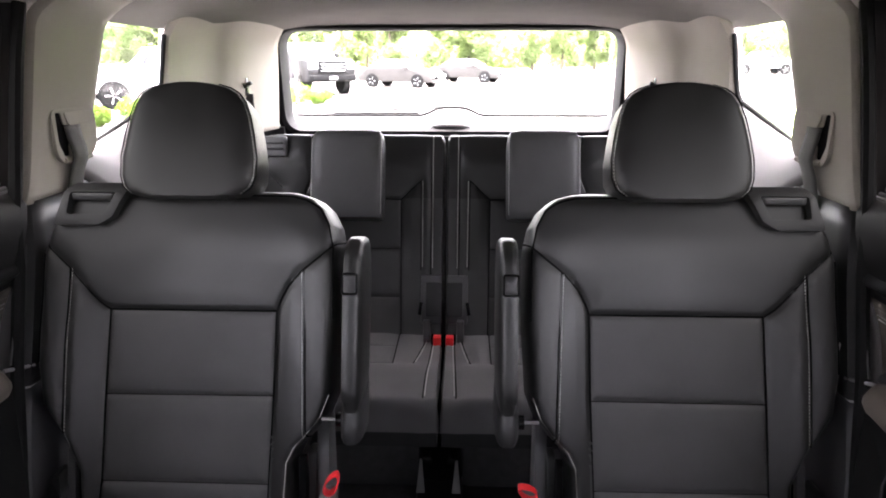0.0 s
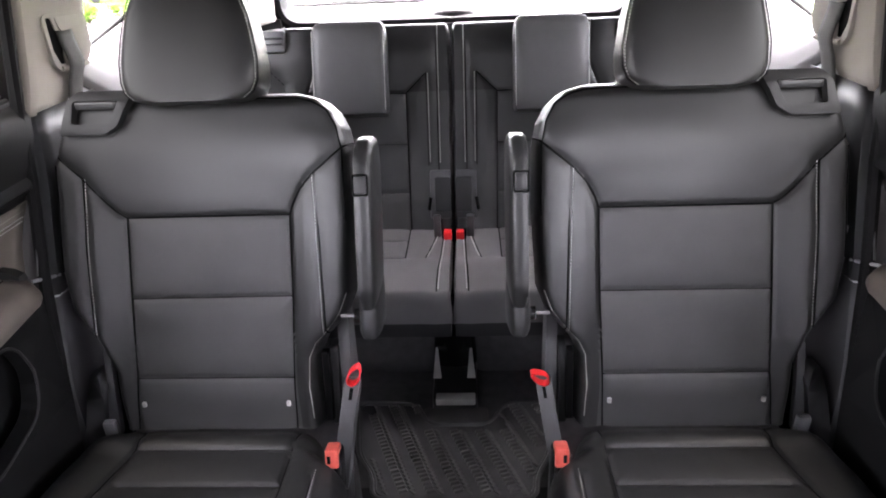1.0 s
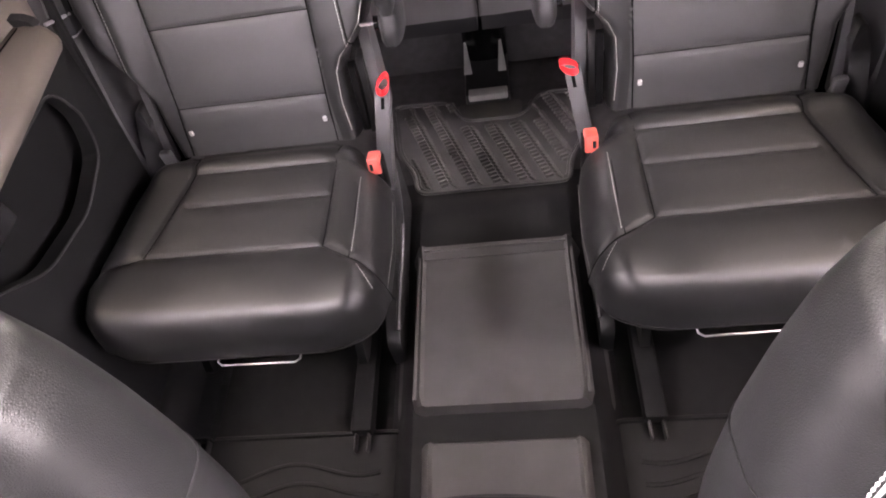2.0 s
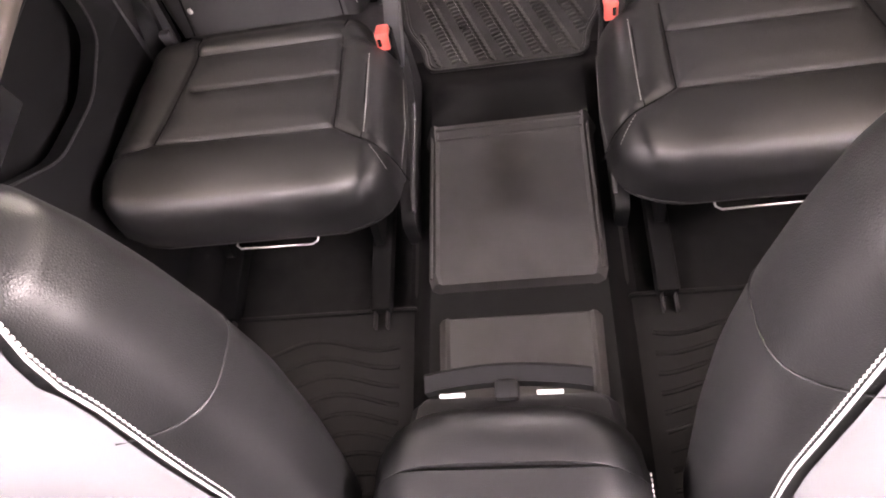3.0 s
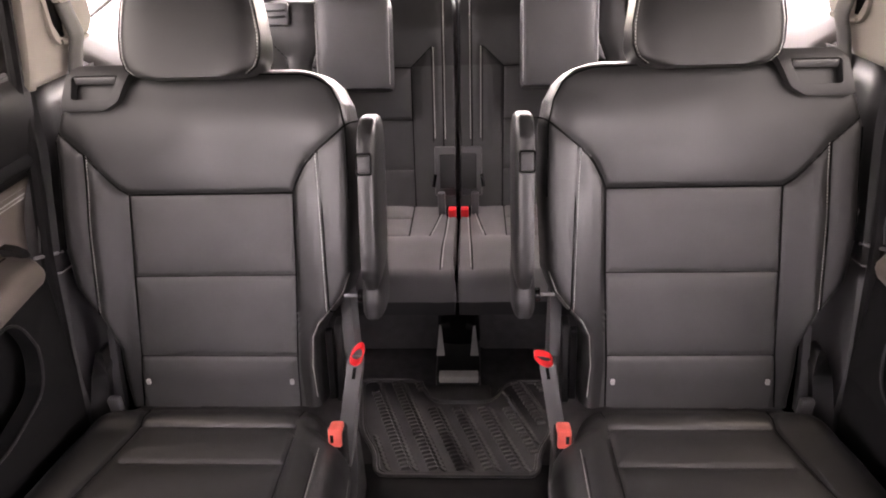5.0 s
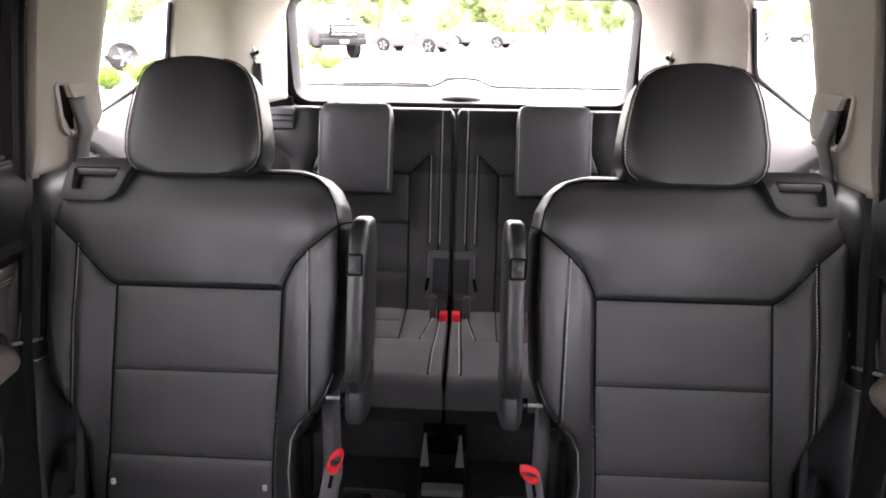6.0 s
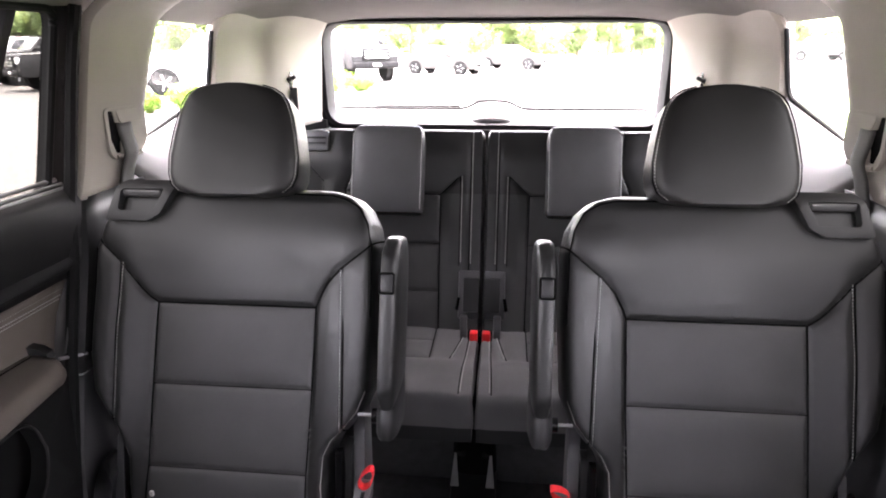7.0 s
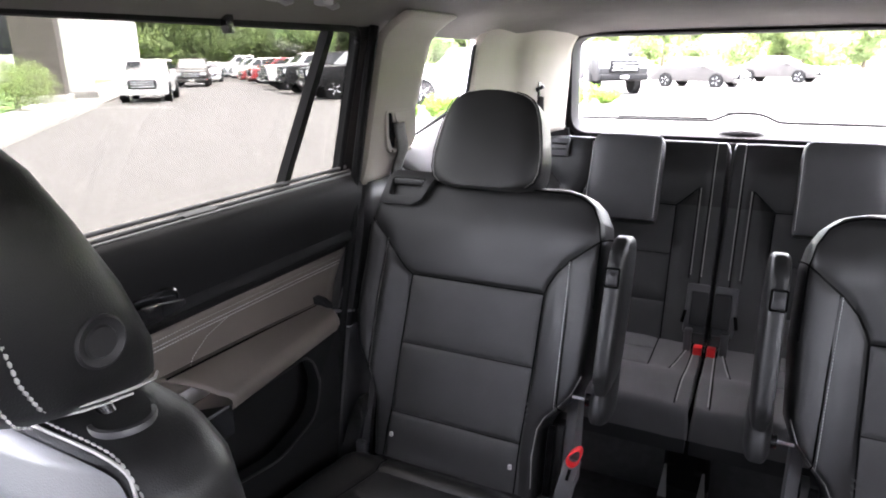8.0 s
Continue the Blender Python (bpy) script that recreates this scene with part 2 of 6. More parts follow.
def plate(outer, holes, put, back, bevel=0.0):
    """A plate with real openings: outlines in the plane, laid out by put(a, b) and put thick by the vector back."""
    bm = bmesh.new()
    for loop in [outer] + list(holes):
        vs = [bm.verts.new((p[0], p[1], 0)) for p in loop]
        for i in range(len(vs)):
            bm.edges.new((vs[i - 1], vs[i]))
    bmesh.ops.triangle_fill(bm, use_beauty=True, use_dissolve=False, edges=bm.edges[:])
    for v in bm.verts:
        v.co = Vector(put(v.co.x, v.co.y))
    g = bmesh.ops.extrude_face_region(bm, geom=bm.faces[:])
    for v in g["geom"]:
        if isinstance(v, bmesh.types.BMVert):
            v.co += Vector(back)
    if bevel:
        bmesh.ops.recalc_face_normals(bm, faces=bm.faces[:])
        bmesh.ops.bevel(bm, geom=[e for e in bm.edges if len(e.link_faces) == 2 and e.calc_face_angle(0) > 0.7], offset=bevel, segments=3, profile=0.5, affect="EDGES", clamp_overlap=True)
    return bm


def lerp(table, t):
    """Reads a table of (t, value)."""
    return float(np.interp(t, [a for a, _ in table], [b for _, b in table]))


def resample(pts, step):
    pts = [Vector(p) for p in pts]
    out, carry = [pts[0]], 0.0
    for a, b in zip(pts, pts[1:]):
        l = (b - a).length
        d = step - carry
        while d <= l:
            out.append(a + (b - a) * (d / l))
            d += step
        carry = (carry + l) % step
    return out


def stitches(pts, length=0.0042, gap=0.0014, r=0.00062):
    """A row of sewn stitches along a line."""
    pts = resample(pts, length + gap)
    vs, fs = [], []
    for a, b in zip(pts, pts[1:]):
        e = a + (b - a) * (length / (length + gap))
        t = (e - a).normalized()
        s = t.orthogonal().normalized()
        q = s.cross(t)
        n = len(vs)
        for p, k in ((a, 0.6), ((a + e) / 2, 1.15), (e, 0.6)):
            for j in range(4):
                c = math.pi / 2 * j
                vs.append(p + (s * math.cos(c) + q * math.sin(c)) * r * k)
        for i in range(2):
            for j in range(4):
                fs.append((n + i * 4 + j, n + i * 4 + (j + 1) % 4, n + i * 4 + 4 + (j + 1) % 4, n + i * 4 + 4 + j))
        fs += [(n, n + 1, n + 2, n + 3), (n + 8, n + 9, n + 10, n + 11)]
    return vs, fs


class Pad:
    """An upholstered cushion face over an outline, rounded at its rim, puffed between its seams."""

    def __init__(self, length, left, right, thick, rim, seams, puff=0.004, groove=0.006, width=0.0045, swell=None, start_rim=0.0, power=2.0, end_rim=None):
        self.length, self.left, self.right, self.thick, self.rim = length, left, right, thick, rim
        self.puff, self.groove, self.width, self.swell, self.start_rim, self.power = puff, groove, width, swell, start_rim, power
        self.end_rim = end_rim or rim
        self.seams = [np.array(s, float) for s in seams]

    def far(self, u, v):
        d = np.full(u.shape, 9.0)
        for s in self.seams:
            for a, b in zip(s, s[1:]):
                l2 = max(((b - a) ** 2).sum(), 1e-9)
                t = np.clip(((u - a[0]) * (b[0] - a[0]) + (v - a[1]) * (b[1] - a[1])) / l2, 0, 1)
                d = np.minimum(d, np.hypot(u - a[0] - t * (b[0] - a[0]), v - a[1] - t * (b[1] - a[1])))
        return d

    def height(self, u, v):
        u, v = np.asarray(u, float), np.asarray(v, float)
        xl = np.interp(v, [a for a, _ in self.left], [b for _, b in self.left])
        xr = np.interp(v, [a for a, _ in self.right], [b for _, b in self.right])
        q1 = np.clip(1 - np.minimum(u - xl, xr - u) / self.rim, 0, 1)
        q2 = np.clip(1 - (self.length - v) / self.end_rim, 0, 1)
        q3 = np.clip(1 - v / self.start_rim, 0, 1) if self.start_rim else 0 * q2
        q = np.clip((q1 ** 3 + q2 ** 3 + q3 ** 3) ** (1 / 3), 0, 1)
        w = -self.thick * (1 - (1 - q ** self.power) ** (1 / self.power))
        d = self.far(u, v)
        w = w + self.puff * (1 - np.exp(-(d / 0.022) ** 2)) - self.groove * np.exp(-(d / self.width) ** 2)
        return w + (self.swell(u, v) if self.swell else 0)

    def build(self, nu, nv, lay, region, made):
        """Meshes by region: made(key, vertices, faces)."""
        edge = np.concatenate([0.16 * np.linspace(0, 1, 14)[:-1] ** 1.6, np.linspace(0.16, 0.84, nu), 1 - 0.16 * np.linspace(1, 0, 14)[1:] ** 1.6])
        L, r = self.length, self.end_rim
        k0 = [0.0] if not self.start_rim else list(self.start_rim * np.linspace(0, 1, 10)[:-1] ** 1.6)
        rows = np.concatenate([k0, np.linspace(self.start_rim or 0.0, L - r, nv)[0 if self.start_rim else 1:], L - r * np.linspace(1, 0, 14)[1:] ** 1.6])
        xl = np.interp(rows, [a for a, _ in self.left], [b for _, b in self.left])
        xr = np.interp(rows, [a for a, _ in self.right], [b for _, b in self.right])
        u = xl[:, None] + (xr - xl)[:, None] * edge[None, :]
        v = np.repeat(rows[:, None], len(edge), 1)
        w = self.height(u, v)
        n, k = u.shape
        pts = [lay(float(a), float(b), float(c)) for a, b, c in zip(u.ravel(), v.ravel(), w.ravel())]
        sets = {}
        for i in range(n - 1):
            for j in range(k - 1):
                cu, cv = (u[i, j] + u[i + 1, j + 1]) / 2, (v[i, j] + v[i + 1, j + 1]) / 2
                sets.setdefault(region(cu, cv), []).append((i * k + j, i * k + j + 1, (i + 1) * k + j + 1, (i + 1) * k + j))
        for key, fs in sets.items():
            ids = sorted({a for f in fs for a in f})
            at = {a: i for i, a in enumerate(ids)}
            made(key, [pts[a] for a in ids], [tuple(at[a] for a in f) for f in fs])
        rim_ids = [i * k for i in range(n)] + [(n - 1) * k + j for j in range(1, k)] + [i * k + k - 1 for i in range(n - 2, -1, -1)]
        return [(float(u.ravel()[a]), float(v.ravel()[a]), float(w.ravel()[a])) for a in rim_ids]

    def cords(self, lay, parent, r=0.0017):
        """Dark cords along the seams, the shade of the grooves put into their colour."""
        for s in self.seams:
            across = len(s) == 2 and abs(s[0][1] - s[1][1]) < 0.01 and s[0][1] < 0.38
            part("seam", tube(self.line([tuple(p) for p in s], lay, 0.0002 if across else 0.0010, 0.006), r * (0.6 if across else 1), 5), SEAM, parent)

    def line(self, pts, lay, lift=0.0008, step=0.008):
        """A line that follows the surface."""
        out = []
        for p in resample([(a, b, 0) for a, b in pts], step) + [Vector((*pts[-1], 0))]:
            out.append(lay(p.x, p.y, float(self.height(p.x, p.y)) + lift))
        return out


S20, C20 = math.sin(radians(20)), math.cos(radians(20))


def lay_back(u, v, w):
    """From a leaning backrest's own measures: across, up along it, out of it."""
    return Vector((u, v * S20 - w * C20, v * C20 + w * S20))


def sheet(name, pts_faces, mat, parent, label="", thick=0.0, smooth=True):
    ob = part(name, pts_faces, mat, parent, label, smooth)
    if thick:
        md = ob.modifiers.new("thickness", "SOLIDIFY")
        md.thickness, md.offset = thick, 0
    return ob

# ---- the cabin's shell ----
FLOOR_Z, GROUND_Z = 0.0, -0.55


def side_x(z):
    """Half width of the cabin's inner skin at a height."""
    return lerp([(-0.3, 0.76), (0.30, 0.775), (0.88, 0.765), (1.20, 0.725), (1.30, 0.66)], z)


floor = thing("floor", "black carpeted vehicle floor with a raised middle tunnel", "floor", kind="structure")
part("carpet", plate([(-0.78, -1.2), (0.78, -1.2), (0.78, 0.95), (-0.78, 0.95)], [], lambda a, b: (a, b, FLOOR_Z - 0.004), (0, 0, -0.05)), CARPET, floor, smooth=False)
part("rear_carpet", plate([(-0.78, 0.95), (0.78, 0.95), (0.78, 2.5), (-0.78, 2.5)], [], lambda a, b: (a, b, FLOOR_Z - 0.004), (0, 0, -0.05)), REAR_CARPET, floor, "carpet under the third row, lightened for daylight", smooth=False)
# tunnel under the middle mat, shade on its flanks put into dark rubber
prof = [(-0.215, 0.0), (-0.19, 0.03), (-0.175, 0.065), (-0.16, 0.078), (0.16, 0.078), (0.175, 0.065), (0.19, 0.03), (0.215, 0.0)]
rows = []
for y, k in ((-1.1, 1.2), (0.2, 1.0), (0.80, 1.0), (0.90, 0.9), (0.97, 0.45), (1.02, 0.12), (1.06, 0.0)):
    rows.append([Vector((a * (1.0 if k > 0.3 else 1.05), y, FLOOR_Z - 0.003 + b * k)) for a, b in prof])
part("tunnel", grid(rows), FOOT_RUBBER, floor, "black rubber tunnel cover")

rows = []
for i in range(41):
    y = -0.52 + 2.89 * i / 40
    zc = lerp([(-0.9, 1.22), (-0.2, 1.262), (1.2, 1.262), (2.0, 1.248), (2.25, 1.232), (2.37, 1.212)], y)
    ze = lerp([(-0.9, 1.17), (0.0, 1.196), (1.2, 1.196), (1.5, 1.19), (2.37, 1.175)], y)
    hw = lerp([(-0.9, 0.70), (1.3, 0.735), (1.8, 0.745), (2.1, 0.70), (2.37, 0.655)], y)
    row = []
    for j in range(49):
        s = -1 + 2 * j / 48
        row.append(Vector((hw * s, y, zc - (zc - ze) * abs(s) ** 7)))
    rows.append(row)
vs, fs = grid(rows)
ceiling = sheet("ceiling", (vs, fs), HEADLINER, None)
tagged(ceiling, "soft grey cloth headliner curving down to the windows", "ceiling", kind="structure")
roof = part("roof", plate(rounded([(-0.76, -0.56), (0.76, -0.56), (0.76, 2.42), (-0.76, 2.42)], 0.1), [], lambda a, b: (a, b, 1.315), (0, 0, 0.03)), PAINT_BODY, None, smooth=False)
tagged(roof, "painted steel roof panel over the cabin", "roof", kind="structure")

DOOR_WIN = [(0.325, 0.890), (1.054, 0.884), (1.106, 1.199), (0.315, 1.201)]
FRONT_WIN = [(-0.62, 0.93), (0.262, 0.890), (0.252, 1.192), (-0.30, 1.19)]
QUARTER = [(1.355, 0.925), (1.715, 1.012), (1.738, 1.176), (1.462, 1.188)]


def flank(s, name):
    """One side of the body: skin with its three window openings, door, pillar trims."""
    wall = thing(name, "painted steel body side with window openings and beige pillar trim", "vehicle side", kind="structure")
    holes = [rounded(FRONT_WIN, 0.035), [(0.300, 0.86), (1.13, 0.855), (1.19, 1.222), (0.290, 1.222)], rounded([(1.30, 0.895), (1.79, 0.99), (1.82, 1.206), (1.43, 1.215)], 0.04)]
    out = [(-1.15, -0.25), (2.45, -0.25), (2.5, 0.85), (2.36, 1.24), (2.30, 1.33), (-0.35, 1.33), (-1.15, 0.95)]
    part("body_skin", plate(out, holes, lambda a, b: (s * (side_x(b) + 0.022), a, b), (s * 0.03, 0, 0)), PAINT_BODY, wall, smooth=False)
    # beige pillar between door and quarter window
    rows = []
    for i in range(27):
        z = 0.868 + (1.235 - 0.868) * i / 26
        yf = lerp([(0.868, 1.068), (0.90, 1.078), (1.12, 1.122), (1.19, 1.140), (1.235, 1.16)], z)
        yr = lerp([(0.868, 1.262), (0.93, 1.352), (1.0, 1.376), (1.188, 1.452), (1.235, 1.47)], z)
        xi = lerp([(0.868, 0.712), (1.0, 0.702), (1.19, 0.688), (1.235, 0.68)], z) - 0.055 * max(0, (z - 1.165) / 0.07) ** 2
        row = []
        for j in range(25):
            t = j / 24
            y = yf + (yr - yf) * t
            d0, d1 = (y - yf), (yr - y)
            x = xi + 0.014 * max(0, 1 - d0 / 0.014) ** 2
            x += 0.052 * max(0, 1 - d1 / 0.10) ** 1.6
            row.append(Vector((s * x, y, z)))
        rows.append(row)
    sheet("pillar_trim", grid(rows), TRIM, wall, "beige grained pillar trim", 0.006)
    # rubber door seal along the pillar
    part("door_seal", tube([(s * lerp([(0.3, 0.70), (0.868, 0.722), (1.0, 0.714), (1.19, 0.70), (1.21, 0.70)], z), lerp([(0.3, 0.89), (0.6, 0.972), (0.77, 1.035), (0.868, 1.056), (0.90, 1.066), (1.12, 1.110), (1.19, 1.128), (1.21, 1.134)], z), z) for z in np.linspace(0.3, 1.205, 30)], 0.011, 8), FRAME_BLACK, wall, "black rubber door seal")
    part("roof_seal", tube([(s * 0.718, y, 1.214) for y in np.linspace(0.30, 1.125, 12)], 0.008, 8), FRAME_BLACK, wall, "black rubber door seal")
    # lower trim: grey side panel, black jamb above it
    for key, mat, word, z0, z1, n in (("side_panel", SIDE_GREY, "dark grey soft side panel", 0.0, 0.565, 10), ("lower_pillar_trim", PLASTIC, "black grained lower trim", 0.569, 0.872, 8)):
        rows = []
        for z in np.linspace(z0, z1, n):
            y0 = lerp([(0.0, 0.86), (0.40, 0.90), (0.60, 0.972), (0.77, 1.05), (0.872, 1.074)], z)
            row = []
            for t in np.linspace(0, 1, 21) ** 1.5:
                y = y0 + (1.50 - y0) * t
                x = lerp([(0.0, 0.67), (0.35, 0.69), (0.60, 0.698), (0.872, 0.708)], z)
                x += 0.05 * max(0, 1 - (y - y0) / 0.02) ** 2 - 0.05 * max(0, min(1, (y - 1.3) / 0.2)) * (1 - z * 0.3)
                row.append(Vector((s * x, y, z)))
            rows.append(row)
        sheet(key, grid(rows), mat, wall, word, 0.006)
    part("jamb_edge", tube([(s * lerp([(0.615, 0.714), (0.80, 0.720)], z), lerp([(0.615, 0.962), (0.69, 1.002), (0.77, 1.056), (0.80, 1.066)], z), z) for z in np.linspace(0.615, 0.80, 9)], 0.0021, 6), SIDE_GREY, wall, "grey edge of the door jamb")
    part("jamb_ledge", tube([(s * 0.718, 0.950, 0.611), (s * 0.711, 0.968, 0.606), (s * 0.703, 0.984, 0.602), (s * 0.697, 0.996, 0.600)], 0.0034, 8), TRIM_LIGHT, wall, "pale ledge at the jamb")
    # pale sill that slopes from the quarter glass down into the cabin
    rows = []
    for i in range(15):
        t = i / 14
        y = 1.27 + (1.735 - 1.27) * t
        zt = lerp([(1.27, 0.905), (1.355, 0.925), (1.715, 1.012), (2.02, 1.07)], y)
        a = Vector((s * 0.758, y, zt))
        b = Vector((s * 0.655, y + 0.01, zt - 0.075))
        c = Vector((s * 0.60, y + 0.02, 0.79))
        rows.append([a.lerp(b, k) for k in np.linspace(0, 1, 7)] + [b.lerp(c, k) + Vector((s * -0.006, 0, 0.006)) * math.sin(math.pi * k) for k in np.linspace(0.2, 1, 5)])
    sheet("window_sill", grid(rows), TRIM_LIGHT, wall, "pale plastic sill below the quarter window", 0.006)
    rows = [[Vector((s * lerp([(0.0, 0.56), (0.5, 0.57), (0.79, 0.60)], z), y, z)) for y in np.linspace(1.27, 2.30, 12)] for z in np.linspace(0.0, 0.79, 8)]
    sheet("wheel_arch_trim", grid(rows), PLASTIC, wall, "black grained wheel arch trim", 0.006)
    # rear pillar
    rows = []
    for i in range(21):
        z = 0.866 + (1.235 - 0.866) * i / 20
        yf = lerp([(0.866, 1.69), (1.012, 1.716), (1.176, 1.738), (1.235, 1.745)], z)
        tab = [(yf, 0.762), (yf + 0.012, 0.745), (1.80, 0.737), (1.94, 0.728), (1.99, 0.714), (2.03, 0.692), (2.08, 0.674), (2.20, 0.648), (2.335, 0.622)]
        ys = np.concatenate([[yf, yf + 0.006, yf + 0.012], np.linspace(1.78, 1.94, 5), np.linspace(1.97, 2.08, 8), np.linspace(2.12, 2.335, 7)])
        tilt = (z - 0.866) * 0.06 + 0.055 * max(0, (z - 1.14) / 0.095) ** 2
        rows.append([Vector((s * (lerp(tab, y) - tilt), y, z)) for y in ys])
    sheet("rear_pillar_trim", grid(rows), TRIM, wall, "beige grained rear pillar trim", 0.006)
    part("window_seal", tube([(s * (side_x(p[1]) + 0.004), p[0], p[1]) for p in [(1.330, 0.919)] + rounded(QUARTER, 0.035)[6:12] + [(1.7375, 1.172)]], 0.0065, 8), FRAME_BLACK, wall, "black rubber window seal")
    part("quarter_glass", plate(rounded(QUARTER, 0.035), [], lambda a, b: (s * (side_x(b) + 0.026), a, b), (s * 0.004, 0, 0)), PRIVACY, wall, "privacy glass", smooth=False)
    part("front_door_glass", plate(rounded(FRONT_WIN, 0.035), [], lambda a, b: (s * (side_x(b) + 0.026), a, b), (s * 0.004, 0, 0)), GLASS, wall, smooth=False)
    # front door lining, plain
    part("front_door_lining", plate([(-1.12, 0.0), (0.30, 0.0), (0.33, 0.875), (-1.12, 0.875)], [], lambda a, b: (s * 0.72, a, b), (s * 0.045, 0, 0)), PLASTIC, wall, smooth=False)
    rows = [[Vector((s * x, y, z)) for x, y in ((0.75, 0.262), (0.722, 0.264), (0.716, 0.270), (0.716, 0.298), (0.722, 0.306), (0.75, 0.309))] for z in np.linspace(0.86, 1.205, 8)]
    sheet("middle_pillar_trim", grid(rows), TRIM, wall, "beige pillar trim", 0.004)
    return wall


wall_left = flank(-1, "wall_left")
wall_right = flank(1, "wall_right")
part("belt_pin", rbox(0.690, 0.702, 1.023, 1.033, 0.634, 0.650, 0.003), ANCHOR, wall_right, "small pale belt pin")


def seat_belt(s):
    """A shoulder belt and its hooded guide in the pillar trim."""
    b = thing("seat_belt", "charcoal webbing seat belt hanging from a hooded pillar slot", "seat belt", (s * 0.7020, 1.228, 0.982), "shoulder belts of the second row")
    ring = rounded([(-0.070, 0.044), (0.070, 0.040), (0.068, -0.030), (0.040, -0.054), (-0.050, -0.058), (-0.068, -0.040)], 0.018)
    gap = rounded([(-0.058, 0.037), (-0.042, 0.036), (-0.038, 0.014), (-0.006, 0.009), (0.008, 0.004), (0.013, -0.018), (-0.002, -0.010), (-0.020, -0.008), (-0.030, -0.026), (-0.033, -0.045), (-0.048, -0.044), (-0.060, -0.018)], 0.004)
    part("bezel", plate(ring, [gap], lambda a, c: (-s * 0.0065, a, c), (s * 0.010, 0, 0), 0.0025), TRIM, b, "beige plastic guide bezel")
    hood = rounded([(-0.033, 0.036), (0.056, 0.034), (0.058, 0.012), (-0.026, 0.011)], 0.008)
    part("hood", plate(hood, [], lambda a, c: (-s * (0.0075 + 0.12 * max(0, 0.036 - c)), a, c), (s * 0.006, 0, 0), 0.002), TRIM, b, "beige hood over the slot")
    # flat black plate fills the opening: the slot's shade as a colour
    part("slot", plate(gap, [], lambda a, c: (-s * 0.0048, a, c), (s * 0.003, 0, 0)), SEAM, b, "black plate for the shade in the slot")
    part("lip", tube([(-s * 0.0065, y, -0.050 - 0.006 * math.cos(y * 26)) for y in np.linspace(-0.05, 0.036, 12)], 0.005, 8), TRIM, b, "rounded lower lip")
    rows = []
    for t in np.concatenate([np.linspace(0, 0.2, 14), np.linspace(0.24, 1, 10)]):
        z = 0.011 - 0.637 * t
        y = lerp([(-0.626, -0.08), (-0.25, -0.058), (-0.112, -0.026), (-0.045, -0.008), (0.011, -0.013)], z)
        x = -s * lerp([(-0.626, 0.02), (-0.25, -0.002), (-0.112, 0.001), (-0.075, 0.006), (-0.052, 0.0135), (-0.035, 0.0125), (-0.010, 0.0085), (0.011, 0.0075)], z)
        rows.append([Vector((x - s * 0.002 * math.sin(math.pi * k), y - 0.025 + 0.050 * k, z)) for k in np.linspace(0, 1, 5)])
    sheet("webbing", grid(rows), WEBBING, b, "charcoal belt webbing", 0.0014)
    return b


seat_belt(-1)
seat_belt(1)


def rear_belt(s):
    b = thing("rear_belt_guide", "black belt guide clip on the rear pillar with grey webbing", "belt guide", (s * 0.662, 2.13, 1.02), "belt guides of the third row")
    part("clip", rbox(-0.013, 0.013, -0.02, 0.0, -0.028, 0.032, 0.006), GLOSS_BLACK, b)
    part("tongue", rbox(-0.016, 0.016, -0.035, -0.008, 0.005, 0.014, 0.003, m=Matrix.Rotation(radians(-20 * s), 4, "Y")), PLASTIC, b)
    part("hook", rbox(-0.034, 0.006, -0.03, -0.012, -0.006, 0.006, 0.004, m=Matrix.Rotation(radians(30 * s), 4, "Y")) if s > 0 else rbox(-0.006, 0.034, -0.03, -0.012, -0.006, 0.006, 0.004, m=Matrix.Rotation(radians(-30), 4, "Y")), PLASTIC, b)
    rows = [[Vector((-s * 0.006 + k * 0.022 - s * 0.02 * t, -0.012 - 0.05 * t, -0.02 - 0.17 * t)) for k in (-1, 0, 1)] for t in np.linspace(0, 1, 6)]
    sheet("webbing", grid(rows), PLASTIC_GREY, b, "grey belt webbing", 0.0014)
    return b


rear_belt(-1)
rear_belt(1)

# ---- liftgate with the rear window ----
wall_rear = thing("wall_rear", "liftgate with a wide rear window, black seal and pale sill", "liftgate", kind="structure")
RW = [(-0.604, 0.850), (0.604, 0.850), (0.604, 1.206), (-0.604, 1.206)]


def rw_y(z):
    return 2.35 + (1.21 - z) * 0.10


hole = rounded(RW, 0.06, 8)
part("gate_frame", plate([(-0.80, -0.25), (0.80, -0.25), (0.80, 0.8), (0.70, 1.33), (-0.70, 1.33), (-0.80, 0.8)], [hole], lambda a, b: (a, rw_y(b) + 0.03, b), (0, 0.06, 0)), PAINT_BODY, wall_rear, smooth=False)
part("gate_trim", plate([(-0.72, 0.0), (0.72, 0.0), (0.72, 0.87), (0.605, 0.87), (0.604, 0.838), (-0.604, 0.838), (-0.605, 0.87), (-0.72, 0.87)], [], lambda a, b: (a, 2.345, b), (0, 0.03, 0)), PLASTIC, wall_rear, "black lower gate trim", smooth=False)
ring = []
for k, (o, dy) in enumerate(((0.030, 0.0), (0.026, -0.012), (0.012, -0.018), (-0.004, -0.012), (-0.011, 0.02), (-0.011, 0.075))):
    q = rounded([(-0.604 - o, 0.85 - o), (0.604 + o, 0.85 - o), (0.604 + o, 1.206 + o * 0.35), (-0.604 - o, 1.206 + o * 0.35)], 0.072 + o, 8)
    ring.append([Vector((a, rw_y(b) - 0.012 + dy, b)) for a, b in q])
part("window_seal", rings(ring, cap=False), FRAME_BLACK, wall_rear, "black rubber seal round the rear window")
